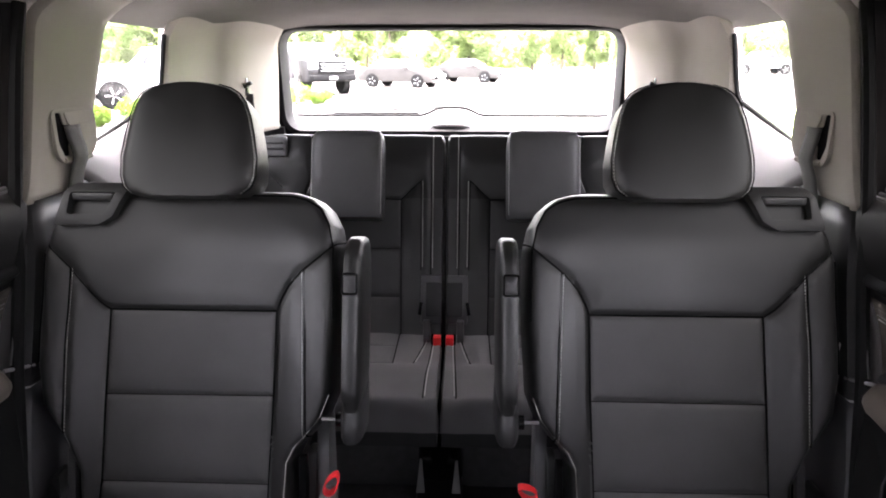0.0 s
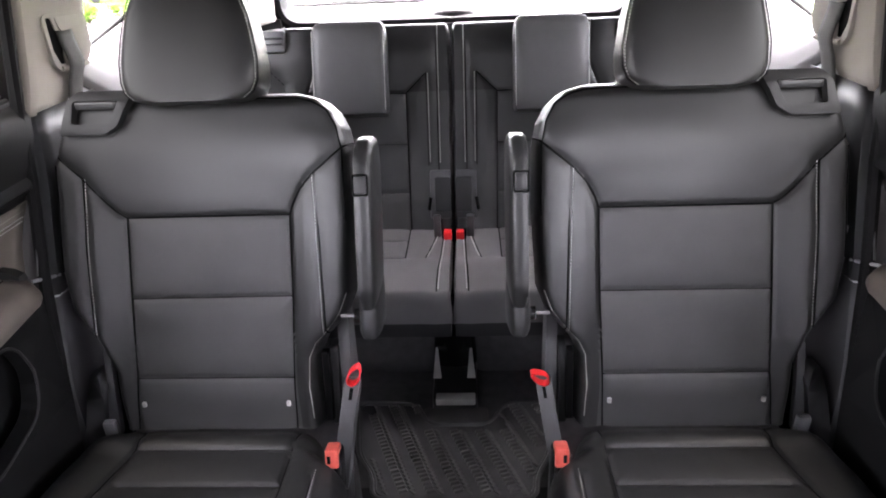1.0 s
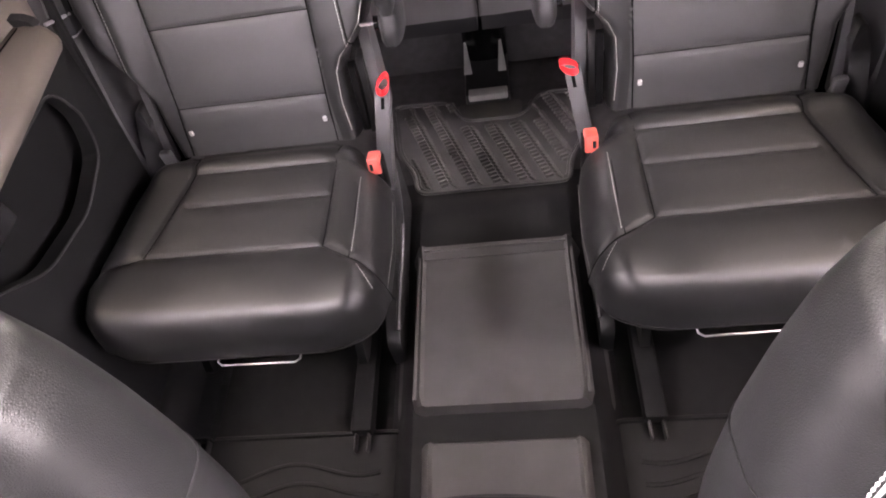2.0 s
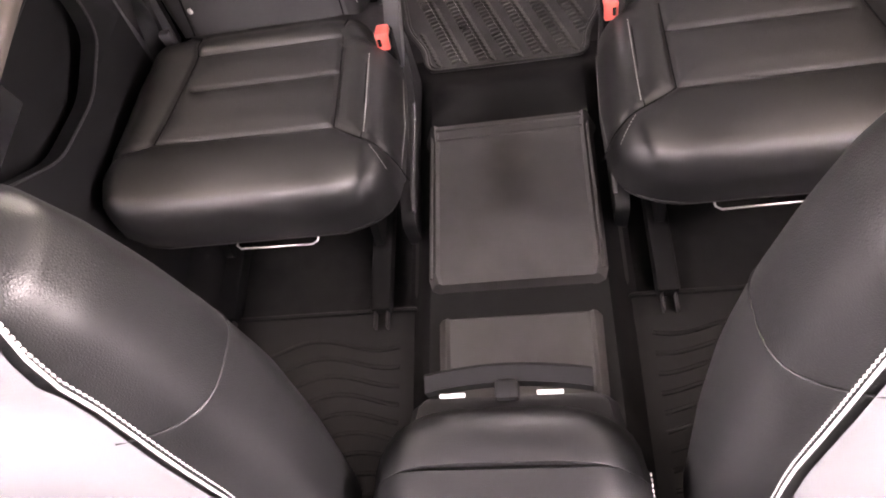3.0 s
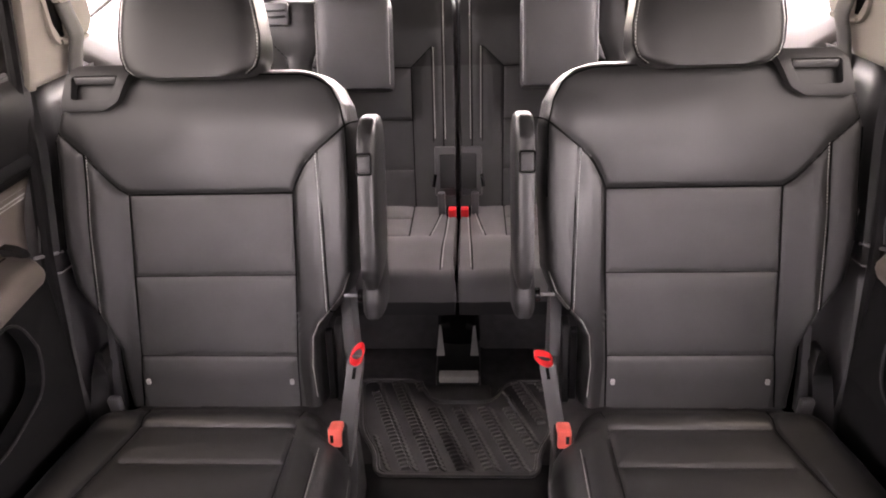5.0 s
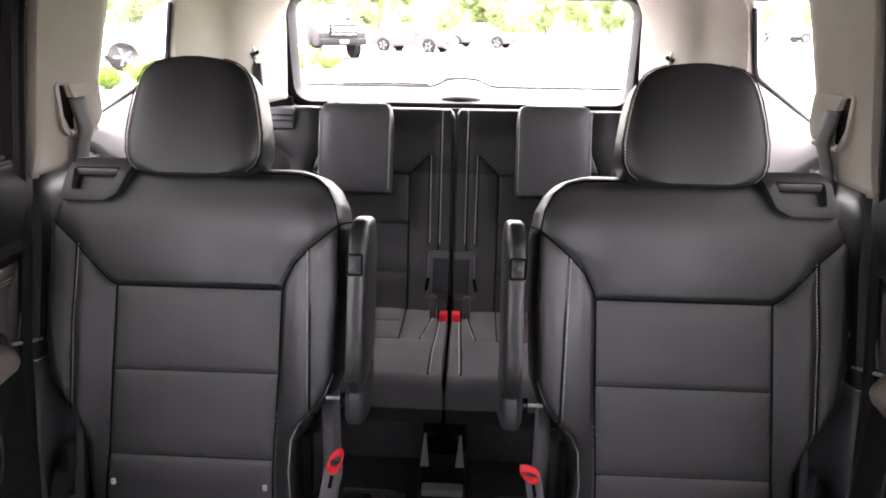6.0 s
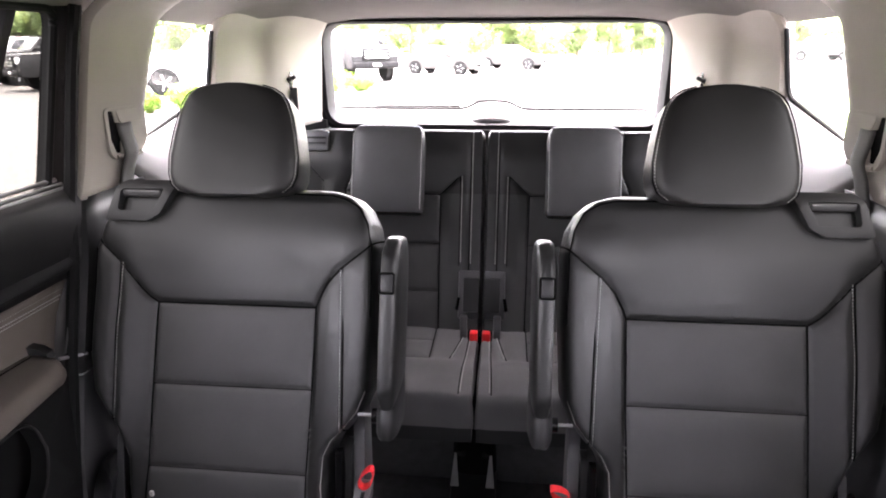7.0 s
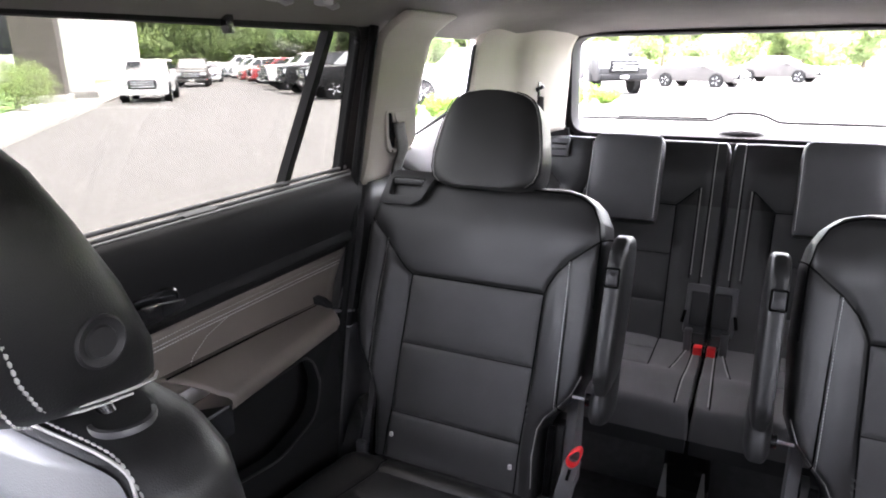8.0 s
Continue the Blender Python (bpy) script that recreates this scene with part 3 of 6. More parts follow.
g = part("rear_glass", plate(hole, [], lambda a, b: (a, rw_y(b) + 0.16, b), (0, 0.004, 0)), REAR_GLASS, wall_rear, "clear rear window glass", smooth=False)
# sill between seal and glass with a low hump for the wiper motor
rows = []
for i in range(61):
    x = -0.60 + 1.2 * i / 60
    hump = 0.030 * math.exp(-((x - 0.004) / 0.088) ** 4)
    rows.append([Vector((x, 2.385 + 0.135 * t, 0.838 + 0.054 * t + hump * min(1, t * 1.2) ** 2)) for t in np.linspace(0, 1, 8)])
sheet("window_sill", grid(rows), TRIM_LIGHT, wall_rear, "pale sill of the rear window", 0.006)
part("sill_edge", tube([(x, 2.517, 0.8985 + 0.030 * math.exp(-((x - 0.004) / 0.088) ** 4)) for x in np.linspace(-0.6, 0.6, 81)], 0.0046, 6), FRAME_BLACK, wall_rear, "dark edge strip of the sill")
dome = [[Vector((a * k, b * k * 0.5 + 2.41, 0.862 + 0.026 * math.sqrt(max(0, 1 - k * k)))) for a, b in oval(0.078, 0.06, 28, 2)] for k in (1.0, 0.97, 0.88, 0.7, 0.45, 0.15)]
part("motor_cover", rings(dome), PLASTIC, wall_rear, "grey wiper motor cover")
wiper = thing("rear_wiper", "black rear wiper resting on the window", "wiper", (0, 2.575, 0.905))
part("arm", tube([(0.03, 0.01, 0.018), (-0.02, 0.012, 0.022), (-0.12, 0.012, 0.012), (-0.25, 0.012, 0.009)], 0.005, 8, flat=0.7), FRAME_BLACK, wiper)
part("blade", rbox(-0.47, -0.13, 0.004, 0.016, -0.010, -0.001, 0.003), FRAME_BLACK, wiper, "black rubber blade")
part("pivot", rbox(-0.03, 0.06, -0.005, 0.03, -0.012, 0.014, 0.008), GLOSS_BLACK, wiper)

# ---- front end behind the camera ----
wall_front = thing("wall_front", "plain dashboard wall with the windscreen opening", "dashboard", kind="structure")
part("dashboard", plate([(-0.78, -0.25), (0.78, -0.25), (0.78, 0.86), (-0.78, 0.86)], [], lambda a, b: (a, -1.12, b), (0, -0.05, 0)), PLASTIC, wall_front, smooth=False)
part("dash_top", rbox(-0.76, 0.76, -1.12, -0.75, 0.70, 0.86, 0.05, 4), PLASTIC, wall_front)
part("windscreen", plate(rounded([(-0.72, 0.0), (0.72, 0.0), (0.66, 1.0), (-0.66, 1.0)], 0.06), [], lambda a, b: (a, -1.13 + 0.62 * b, 0.87 + 0.36 * b), (0, -0.004, 0.003)), SCREEN_GLASS, wall_front, smooth=False)

# ---- rear doors ----
def door(s, name):
    d = thing(name, "closed rear door, black upper trim, taupe armrest, tinted window", "door", kind="structure")
    X = lambda x: s * x
    # window frame
    outer = [(0.300, 0.865), (1.118, 0.862), (1.170, 1.217), (0.298, 1.219)]
    part("window_frame", plate(outer, [rounded(DOOR_WIN, 0.03)], lambda a, b: (X(side_x(b) - 0.004), a, b), (X(0.022), 0, 0)), FRAME_BLACK, d, "black window frame", smooth=False)
    part("glass_run", tube([(X(side_x(p[1]) - 0.004), p[0], p[1]) for p in rounded(DOOR_WIN, 0.03)], 0.008, 8, closed=True), FRAME_BLACK, d, "black glass channel")
    part("window_pane", plate(rounded(DOOR_WIN, 0.03), [], lambda a, b: (X(side_x(b) + 0.014), a, b), (X(0.004), 0, 0)), DOOR_GLASS, d, "lightly tinted glass", smooth=False)
    part("window_bar", rings([[Vector((X(side_x(z) + dx), lerp([(0.88, 0.862), (1.2, 1.006)], z) + dy, z)) for dx, dy in ((-0.008, -0.011), (-0.008, 0.008), (0.012, 0.010), (0.012, -0.012))] for z in np.linspace(0.878, 1.20, 6)]), FRAME_BLACK, d, "black divider bar")
    part("shade_hook", rbox(min(X(0.70), X(0.716)), max(X(0.70), X(0.716)), 0.700, 0.716, 1.180, 1.210, 0.003), GLOSS_BLACK, d, "black sun shade hook")
    # lining: rows run from the sill down to the floor
    secs = [(0.893, 0.752), (0.892, 0.735), (0.884, 0.722), (0.868, 0.714), (0.840, 0.712), (0.800, 0.716), (0.775, 0.722), (0.768, 0.716), (0.760, 0.714), (0.752, 0.724), (0.742, 0.734), (0.730, 0.736)]
    edge = [(0.0, 0.86), (0.40, 0.90), (0.60, 0.96), (0.63, 0.975), (0.77, 1.052), (0.872, 1.088), (0.893, 1.09)]
    rows = []
    for z, x in secs:
        yr = lerp(edge, z)
        rows.append([Vector((X(x + 0.03 * max(0, 1 - (yr - y) / 0.015) ** 2), y, z)) for y in list(np.linspace(0.30, yr - 0.03, 20)) + list(np.linspace(yr - 0.022, yr, 6))])
    sheet("upper_lining", grid(rows), DOOR_PLASTIC, d, "black soft upper door lining", 0.006)
    for dz, dx in ((-0.004, -0.011), (0.001, 0.000), (0.009, 0.010)):
        part("sill_strip", tube([(X(0.746 + dx), y, 0.897 + dz) for y in np.linspace(0.36, 1.075, 14)], 0.0042, 8), PLASTIC_GREY, d, "ribbed window sill strip")
    part("lock_slot", rbox(min(X(0.735), X(0.762)), max(X(0.735), X(0.762)), 0.600, 0.675, 0.890, 0.901, 0.004), PLASTIC, d, "raised shade bracket")
    # taupe insert
    rows = []
    for z in np.linspace(0.735, 0.615, 13):
        yr = lerp(edge, z) - 0.012
        rows.append([Vector((X(0.736 + 0.012 * math.sin(math.pi * (z - 0.6) / 0.15) - 0.008), y, z)) for y in np.linspace(0.30, yr, 24)])
    sheet("insert", grid(rows), TAUPE, d, "taupe leatherette insert", 0.005)
    for z in (0.722, 0.712, 0.706):
        part("stitching", stitches([(X(0.7340 - 0.006 * k), y, z - 0.02 * max(0, 0.62 - y)) for k, y in ((0.1, 0.36), (0.2, 0.6), (0.2, 0.8), (0.2, lerp(edge, z) - 0.015))], r=0.0011), THREAD, d, "pale stitching")
    part("stitching", stitches([(X(0.7315), 0.66, 0.705), (X(0.731), 0.61, 0.69), (X(0.731), 0.575, 0.665), (X(0.731), 0.555, 0.63)]), THREAD, d, "pale stitching")
    # armrest shelf, wider and lower at its front, cut slantwise there
    rows = []
    for y in np.linspace(0.583, 0.905, 28):
        k = 1 - max(0, (y - 0.88) / 0.025) ** 2 * 0.25
        zw, zl = lerp([(0.583, 0.655), (0.93, 0.640)], y), lerp([(0.583, 0.607), (0.87, 0.632)], y)
        cut = 0.085 * max(0, 1 - (y - 0.583) / 0.14)
        b = [(0.740, zw), (0.728, zw - 0.003), (0.710, zw - 0.25 * (zw - zl)), (0.690, zw - 0.6 * (zw - zl)), (0.674, zl + 0.004), (0.665, zl - 0.002), (0.660, zl - 0.010), (0.660, zl - 0.019), (0.665, zl - 0.028), (0.685, zl - 0.034), (0.738, zl - 0.036)]
        rows.append([Vector((X(0.738 - (0.738 - x) * k), y - cut * (x - 0.66) / 0.078, z)) for x, z in b])
    sheet("armrest", grid(rows), TAUPE, d, "taupe padded armrest", 0.004)
    part("armrest_end", ([p + Vector((0, q, 0)) for q in (-0.003, 0.001) for p in rows[-1]], [tuple(range(11)), tuple(range(11, 22))] + [(i, (i + 1) % 11, 11 + (i + 1) % 11, 11 + i) for i in range(11)]), TAUPE, d, smooth=False)
    part("armrest_seam", tube([(X(0.7265), y - 0.085 * max(0, 1 - (y - 0.583) / 0.14) * 0.85, lerp([(0.583, 0.653), (0.93, 0.638)], y)) for y in np.linspace(0.585, 0.90, 14)], 0.0022, 6), SEAM, d)
    part("armrest_cap", rings([[Vector((X(a), y, z)) for a, z in ((0.74, 0.656), (0.716, 0.652), (0.702, 0.644), (0.699, 0.634), (0.706, 0.622), (0.74, 0.612))] for y in (0.904, 0.914, 0.922)]), PLASTIC, d, "dark end cap")
    part("pull_cup", rings([[Vector((X(x), y, z)) for x, y in ((0.738, 0.36), (0.656, 0.40), (0.658, 0.578), (0.738, 0.50))] for z in (0.540, 0.592)]), GLOSS_BLACK, d, "gloss black pull cup", smooth=False)
    part("cup_edge", tube([(X(0.657), 0.40, 0.594), (X(0.657), 0.57, 0.594)], 0.0025, 6), PLASTIC_GREY, d, "grey trim line")
    part("window_switch", rbox(min(X(0.690), X(0.716)), max(X(0.690), X(0.716)), 0.470, 0.502, 0.592, 0.603, 0.003), PLASTIC_GREY, d, "grey window switch")
    # lower lining with map pocket
    pocket = rounded([(0.46, 0.50), (0.56, 0.425), (0.70, 0.402), (0.82, 0.430), (0.850, 0.49), (0.845, 0.556), (0.46, 0.552)], 0.03)
    part("lower_lining", plate([(0.30, 0.02), (0.86, 0.02), (0.90, 0.40), (0.955, 0.575), (0.30, 0.575)], [pocket], lambda a, b: (X(lerp([(0.0, 0.70), (0.36, 0.678), (0.5, 0.69), (0.58, 0.715)], b)), a, b), (X(0.03), 0, 0)), DOOR_PLASTIC, d, "black lower door lining with map pocket", smooth=False)
    part("pocket_lip", tube([(X(lerp([(0.0, 0.70), (0.36, 0.678), (0.5, 0.69), (0.58, 0.715)], b) - 0.001), a, b) for a, b in pocket], 0.0025, 6, closed=True), PLASTIC, d)
    part("pocket_back", plate([(0.36, 0.36), (0.90, 0.36), (0.90, 0.57), (0.36, 0.57)], [], lambda a, b: (X(0.748), a, b), (X(0.004), 0, 0)), SATIN_BLACK, d, smooth=False)
    # door handle
    part("handle_bowl", rings([[Vector((X(0.713 + dx), 0.50 + a * k, 0.785 + b * k)) for a, b in oval(0.050, 0.024, 24, 3)] for k, dx in ((1.0, -0.001), (0.9, -0.004), (0.8, 0.004), (0.7, 0.012))]), GLOSS_BLACK, d, "black handle bowl")
    h = part("door_handle", rings([[Vector((X(0.702 - 0.004 * math.sin(math.pi * t)), 0.462 + 0.085 * t + 0.004 * c, 0.779 + 0.016 * q * (1 - 0.75 * t))) for c, q in ((-1, -1), (1, -1), (1, 1), (-1, 1))] for t in np.linspace(0, 1, 8)]), GLOSS_BLACK, d, "gloss black inner door handle")
    part("handle_edge", tube([(X(0.6985), 0.468, 0.796), (X(0.697), 0.51, 0.791), (X(0.700), 0.546, 0.784)], 0.0016, 6), CHROME, h, "thin chrome edge")
    return d


door_1 = door(-1, "door_1")
door_2 = door(1, "door_2")


def coat_hook(y):
    h = thing("grab_handle_mount", "pale grey grab handle bracket on the headliner edge", "bracket", (-0.60, y, 1.238))
    part("base", rbox(-0.012, 0.012, -0.014, 0.014, -0.014, 0.012, 0.005), TRIM_LIGHT, h)
    part("hook", tube([(0.0, 0.0, -0.008), (0.008, 0.014, -0.016), (0.012, 0.024, -0.012)], 0.005, 8), TRIM_LIGHT, h)
    return h


coat_hook(0.70)
coat_hook(0.82)

# ---- second row: two captain's seats ----
BACK_L = [(0.0, -0.186), (0.115, -0.192), (0.165, -0.213), (0.19, -0.232), (0.23, -0.258), (0.30, -0.270), (0.486, -0.270), (0.53, -0.258), (0.56, -0.240), (0.585, -0.224), (0.598, -0.205), (0.604, -0.185)]
BACK_R = [(0.0, 0.180), (0.08, 0.176), (0.135, 0.178), (0.16, 0.190), (0.185, 0.213), (0.215, 0.236), (0.25, 0.249), (0.38, 0.256), (0.50, 0.254), (0.54, 0.246), (0.57, 0.230), (0.590, 0.208), (0.600, 0.180), (0.604, 0.155)]
SEAM_L = [(-0.268, 0.512), (-0.214, 0.462), (-0.177, 0.418), (-0.162, 0.403), (-0.145, 0.392)]
SEAM_R = [(0.146, 0.392), (0.152, 0.410), (0.166, 0.436), (0.189, 0.461), (0.254, 0.514)]
BACK_PAD = Pad(0.604, BACK_L, BACK_R, 0.070, 0.022,
               [SEAM_L, SEAM_R, [(-0.145, 0.392), (0.146, 0.392)], [(-0.145, 0.392), (-0.148, 0.243), (-0.149, 0.10), (-0.158, 0.0)],
                [(0.146, 0.392), (0.144, 0.243), (0.139, 0.10), (0.137, 0.0)], [(-0.148, 0.246), (0.143, 0.247)], [(-0.149, 0.099), (0.139, 0.098)],
                [(-0.214, 0.462), (-0.216, 0.32), (-0.214, 0.18)], [(0.194, 0.462), (0.199, 0.326), (0.203, 0.175)]],
               swell=lambda u, v: 0.014 * np.clip((np.abs(u) - 0.13) / 0.07, 0, 1) ** 2 * np.clip((0.55 - v) / 0.2, 0, 1) + 0.008 * np.exp(-((v - 0.51) / 0.065) ** 2) - 0.010 * np.exp(-((v - 0.0) / 0.05) ** 2), power=2.8, end_rim=0.034, puff=0.0028, groove=0.0035, width=0.0045)


def back_region(u, v):
    sl = np.interp(u, [a for a, _ in SEAM_L], [b for _, b in SEAM_L])
    sr = np.interp(u, [a for a, _ in SEAM_R], [b for _, b in SEAM_R])
    top = sl if u < -0.145 else sr if u > 0.146 else 0.392
    if v > top:
        return "upper_panel"
    if -0.148 < u < 0.1445:
        return "back_insert"
    return "side_bolster"


CUSH_L = [(0.0, -0.20), (0.03, -0.232), (0.07, -0.247), (0.12, -0.256), (0.25, -0.266), (0.32, -0.265), (0.37, -0.250), (0.40, -0.225), (0.415, -0.19), (0.42, -0.15)]
CUSH_R = [(0.0, 0.185), (0.06, 0.20), (0.10, 0.243), (0.14, 0.249), (0.25, 0.256), (0.33, 0.255), (0.37, 0.249), (0.393, 0.236), (0.408, 0.215), (0.416, 0.19), (0.42, 0.16)]
CUSH_PAD = Pad(0.42, CUSH_L, CUSH_R, 0.082, 0.050,
               [[(-0.130, 0.057), (0.146, 0.059)], [(-0.122, 0.142), (0.148, 0.142)], [(-0.171, 0.256), (0.148, 0.260)],
                [(-0.142, 0.0), (-0.130, 0.057), (-0.171, 0.256)], [(0.146, 0.0), (0.148, 0.260)], [(-0.171, 0.256), (-0.262, 0.295)], [(0.148, 0.260), (0.199, 0.297), (0.262, 0.335)],
                [(0.196, 0.11), (0.199, 0.297)], [(-0.226, 0.075), (-0.242, 0.16), (-0.256, 0.285)]],
               puff=0.0038, groove=0.0048, width=0.0042, end_rim=0.052, swell=lambda u, v: 0.009 * np.clip((np.abs(u + 0.005) - 0.14) / 0.07, 0, 1) ** 2 + 0.009 * np.exp(-((v - 0.35) / 0.07) ** 2) + 0.004 * np.exp(-((v - 0.040) / 0.022) ** 2) - 0.010 * np.exp(-(v / 0.02) ** 2))


def lay_cushion(u, v, w):
    """Across, forwards from the backrest, and up; the seat rises a little to its front."""
    return Vector((u, -0.002 - v, 0.010 + w + 0.05 * v))


def cushion_region(u, v):
    if v < 0.058 and -0.136 < u < 0.146:
        return "back_edge_roll"
    if 0.058 < v < 0.258 and np.interp(v, [0.057, 0.256], [-0.130, -0.171]) < u < 0.1485:
        return "cushion_insert"
    return "cushion_cover"


def captain_seat():
    seat = thing("captain_seat", "black leather captain's chair with pale stitching and raised armrest", "seat", (-0.413, 0.884, 0.33), "second row seats")
    mats = {"upper_panel": LEATHER, "side_bolster": LEATHER, "back_insert": LEATHER_SOFT, "cushion_insert": CUSHION_INSERT, "cushion_cover": LEATHER, "back_edge_roll": LEATHER}

    def split(key, vs, fs):
        part(key, (vs, fs), mats[key], seat)

    def add_back(key, vs, fs):
        if key == "side_bolster":
            for sgn in (-1, 1):
                keep = [f for f in fs if sgn * sum(vs[a].x for a in f) > 0]
                ids = sorted({a for f in keep for a in f})
                at = {a: i for i, a in enumerate(ids)}
                split(key, [vs[a] for a in ids], [tuple(at[a] for a in f) for f in keep])
        else:
            split(key, vs, fs)

    rim = BACK_PAD.build(150, 165, lay_back, back_region, add_back)
    shell = [[lay_back(u * k, 0.30 + (v - 0.30) * k2, w - d) for u, v, w in rim] for k, k2, d in ((1, 1, -0.001), (1.0, 1.0, 0.015), (0.985, 0.99, 0.03), (0.9, 0.93, 0.042))]
    part("back_shell", rings(shell, cap="end"), PLASTIC, seat, "black plastic seat back shell")
    rim2 = CUSH_PAD.build(130, 110, lay_cushion, cushion_region, split)
    under = [[lay_cushion(u * k, 0.2 + (v - 0.2) * k, w - d) for u, v, w in rim2] for k, d in ((1, -0.001), (0.985, 0.010), (0.93, 0.020))]
    part("cushion_base", rings(under, cap="end"), PLASTIC, seat, "black plastic cushion pan")
    BACK_PAD.cords(lay_back, seat)
    CUSH_PAD.cords(lay_cushion, seat, 0.0010)
    # welt where the face of the backrest meets its side wall
    edge = [(u - 0.011, v) for v, u in BACK_R if 0.26 < v < 0.58] + [(0.196, 0.583), (0.170, 0.590), (0.10, 0.592), (0.0, 0.592), (-0.10, 0.592)]
    part("seam", tube(BACK_PAD.line(edge, lay_back, 0.0006, 0.008), 0.0016, 5), SEAM, seat)
    edge = [(u + 0.011, v) for v, u in BACK_L if 0.24 < v < 0.52]
    part("seam", tube(BACK_PAD.line(edge, lay_back, 0.0006, 0.008), 0.0016, 5), SEAM, seat)
    # sewn lines
    for line in ([(-0.214, 0.462), (-0.216, 0.32), (-0.214, 0.18)], [(0.194, 0.462), (0.199, 0.326), (0.203, 0.175)]):
        off = 0.0045
        part("stitching", stitches(BACK_PAD.line([(a + (off if a < 0 else -off), b) for a, b in line], lay_back)), THREAD, seat, "pale grey stitching")
    for line in ([(0.196, 0.115), (0.199, 0.292)], [(-0.226, 0.078), (-0.242, 0.16), (-0.256, 0.283)]):
        part("stitching", stitches(CUSH_PAD.line([(a + (0.0045 if a > 0 else -0.0045), b) for a, b in line], lay_cushion), r=0.0009), THREAD, seat, "pale grey stitching")
    part("stitching", stitches([lay_cushion(0.252, 0.15, -0.03), lay_cushion(0.258, 0.25, -0.035), lay_cushion(0.252, 0.335, -0.045), lay_cushion(0.246, 0.355, -0.06)], r=0.0006), THREAD, seat, "pale grey stitching")
    part("stitching", stitches(CUSH_PAD.line([(0.215, 0.315), (0.240, 0.352)], lay_cushion), r=0.0006), THREAD, seat, "pale grey stitching")
    # piping along the inner edge of the backrest
    pipe = [(0.178, 0.02), (0.174, 0.08), (0.177, 0.135), (0.190, 0.162), (0.212, 0.186), (0.236, 0.217), (0.249, 0.252)]
    part("piping", tube([lay_back(u - 0.008, v, float(BACK_PAD.height(u - 0.008, v)) + 0.0005) for u, v in pipe], 0.0007, 6), THREAD, seat, "pale piping")
    # child-seat anchor tabs
    for u in (-0.137, 0.128):
        a = part("anchor_tab", rbox(u - 0.0036, u + 0.0036, -0.003, 0.003, -0.005, 0.005, 0.0015, m=Matrix.Translation(lay_back(0, 0.053, 0.006))), ANCHOR, seat, "small pale anchor tab")
    # shoulder release handle
    hs = rounded([(-0.238, 0.536), (-0.160, 0.536), (-0.136, 0.550), (-0.120, 0.584), (-0.112, 0.612), (-0.212, 0.612), (-0.224, 0.598)], 0.007)
    hole = rounded([(-0.216, 0.554), (-0.150, 0.554), (-0.134, 0.594), (-0.214, 0.594)], 0.006)
    part("release_bezel", plate(hs, [hole], lambda a, b: lay_back(a, b, 0.024 - 4.0 * max(0, b - 0.575) ** 1.6), lay_back(0, 0, -0.07), 0.004), PLASTIC, seat, "black release handle bezel")
    part("release_recess", plate(hole, [], lambda a, b: lay_back(a, b, 0.0015), lay_back(0, 0, -0.01)), SATIN_BLACK, seat, "dark release recess", smooth=False)
    flap = [[lay_back(u, 0.581 + 0.011 * k, 0.0105 + 0.0105 * k - 0.006 * k * k) for k in np.linspace(0, 1, 6)] for u in np.linspace(-0.212, -0.140, 10)]
    sheet("release_lever", grid(flap), PLASTIC_GREY, seat, "pale grey release flap", 0.003)
    # headrest
    HR = [(0.584, 0.070, -0.002), (0.589, 0.096, -0.002), (0.600, 0.110, -0.001), (0.618, 0.1165, 0.0), (0.65, 0.1172, 0.0), (0.69, 0.111, 0.0), (0.72, 0.1045, 0.0), (0.745, 0.0955, 0.0), (0.759, 0.085, 0.0), (0.768, 0.070, 0.0), (0.774, 0.048, 0.0), (0.7765, 0.022, 0.0)]
    rs = []
    for v, a, cx in HR:
        dpt = 0.052 * min(1, ((0.79 - v) / 0.05)) ** 0.5 * min(1, 0.62 + (v - 0.572) / 0.05)
        rs.append([lay_back(x + cx, v, 0.052 - dpt + w) for x, w in oval(a, dpt, 72, 5.5)])
    head = part("headrest", rings(rs), LEATHER, seat, "black leather headrest")
    for sgn in (-1, 1):
        line = []
        for v, a, cx in HR[1:-1]:
            dpt = 0.052 * min(1, ((0.79 - v) / 0.05)) ** 0.5 * min(1, 0.62 + (v - 0.572) / 0.05)
            t = radians(27)
            line.append(lay_back(sgn * (a * math.cos(t) ** (2 / 5.5) + 0.0006) + cx, v, 0.052 - dpt + dpt * math.sin(t) ** (2 / 5.5) + 0.0006))
        part("stitching", stitches(line, r=0.0007), THREAD, head, "pale stitching")
        part("seam", tube([p + Vector((sgn * 0.0035, 0.002, 0)) for p in line], 0.0012, 5), SEAM, head)
    for u in (-0.052, 0.046):
        part("headrest_post", tube([lay_back(u, 0.54, -0.05), lay_back(u, 0.60, -0.01)], 0.007, 10), GLOSS_BLACK, seat, "black headrest post")
    # raised armrest: padded body, hard front strip with its button, hinge below
    def arm_ring(v, half, front, back, slant, e=3.6, n=44):
        out = []
        for x, w in oval(half, (front - back) / 2, n, e):
            w += (front + back) / 2
            out.append(lay_back(0.2855 + x * (1 - 0.18 * max(0, w) / 0.06), v - slant * w, w))
        return out
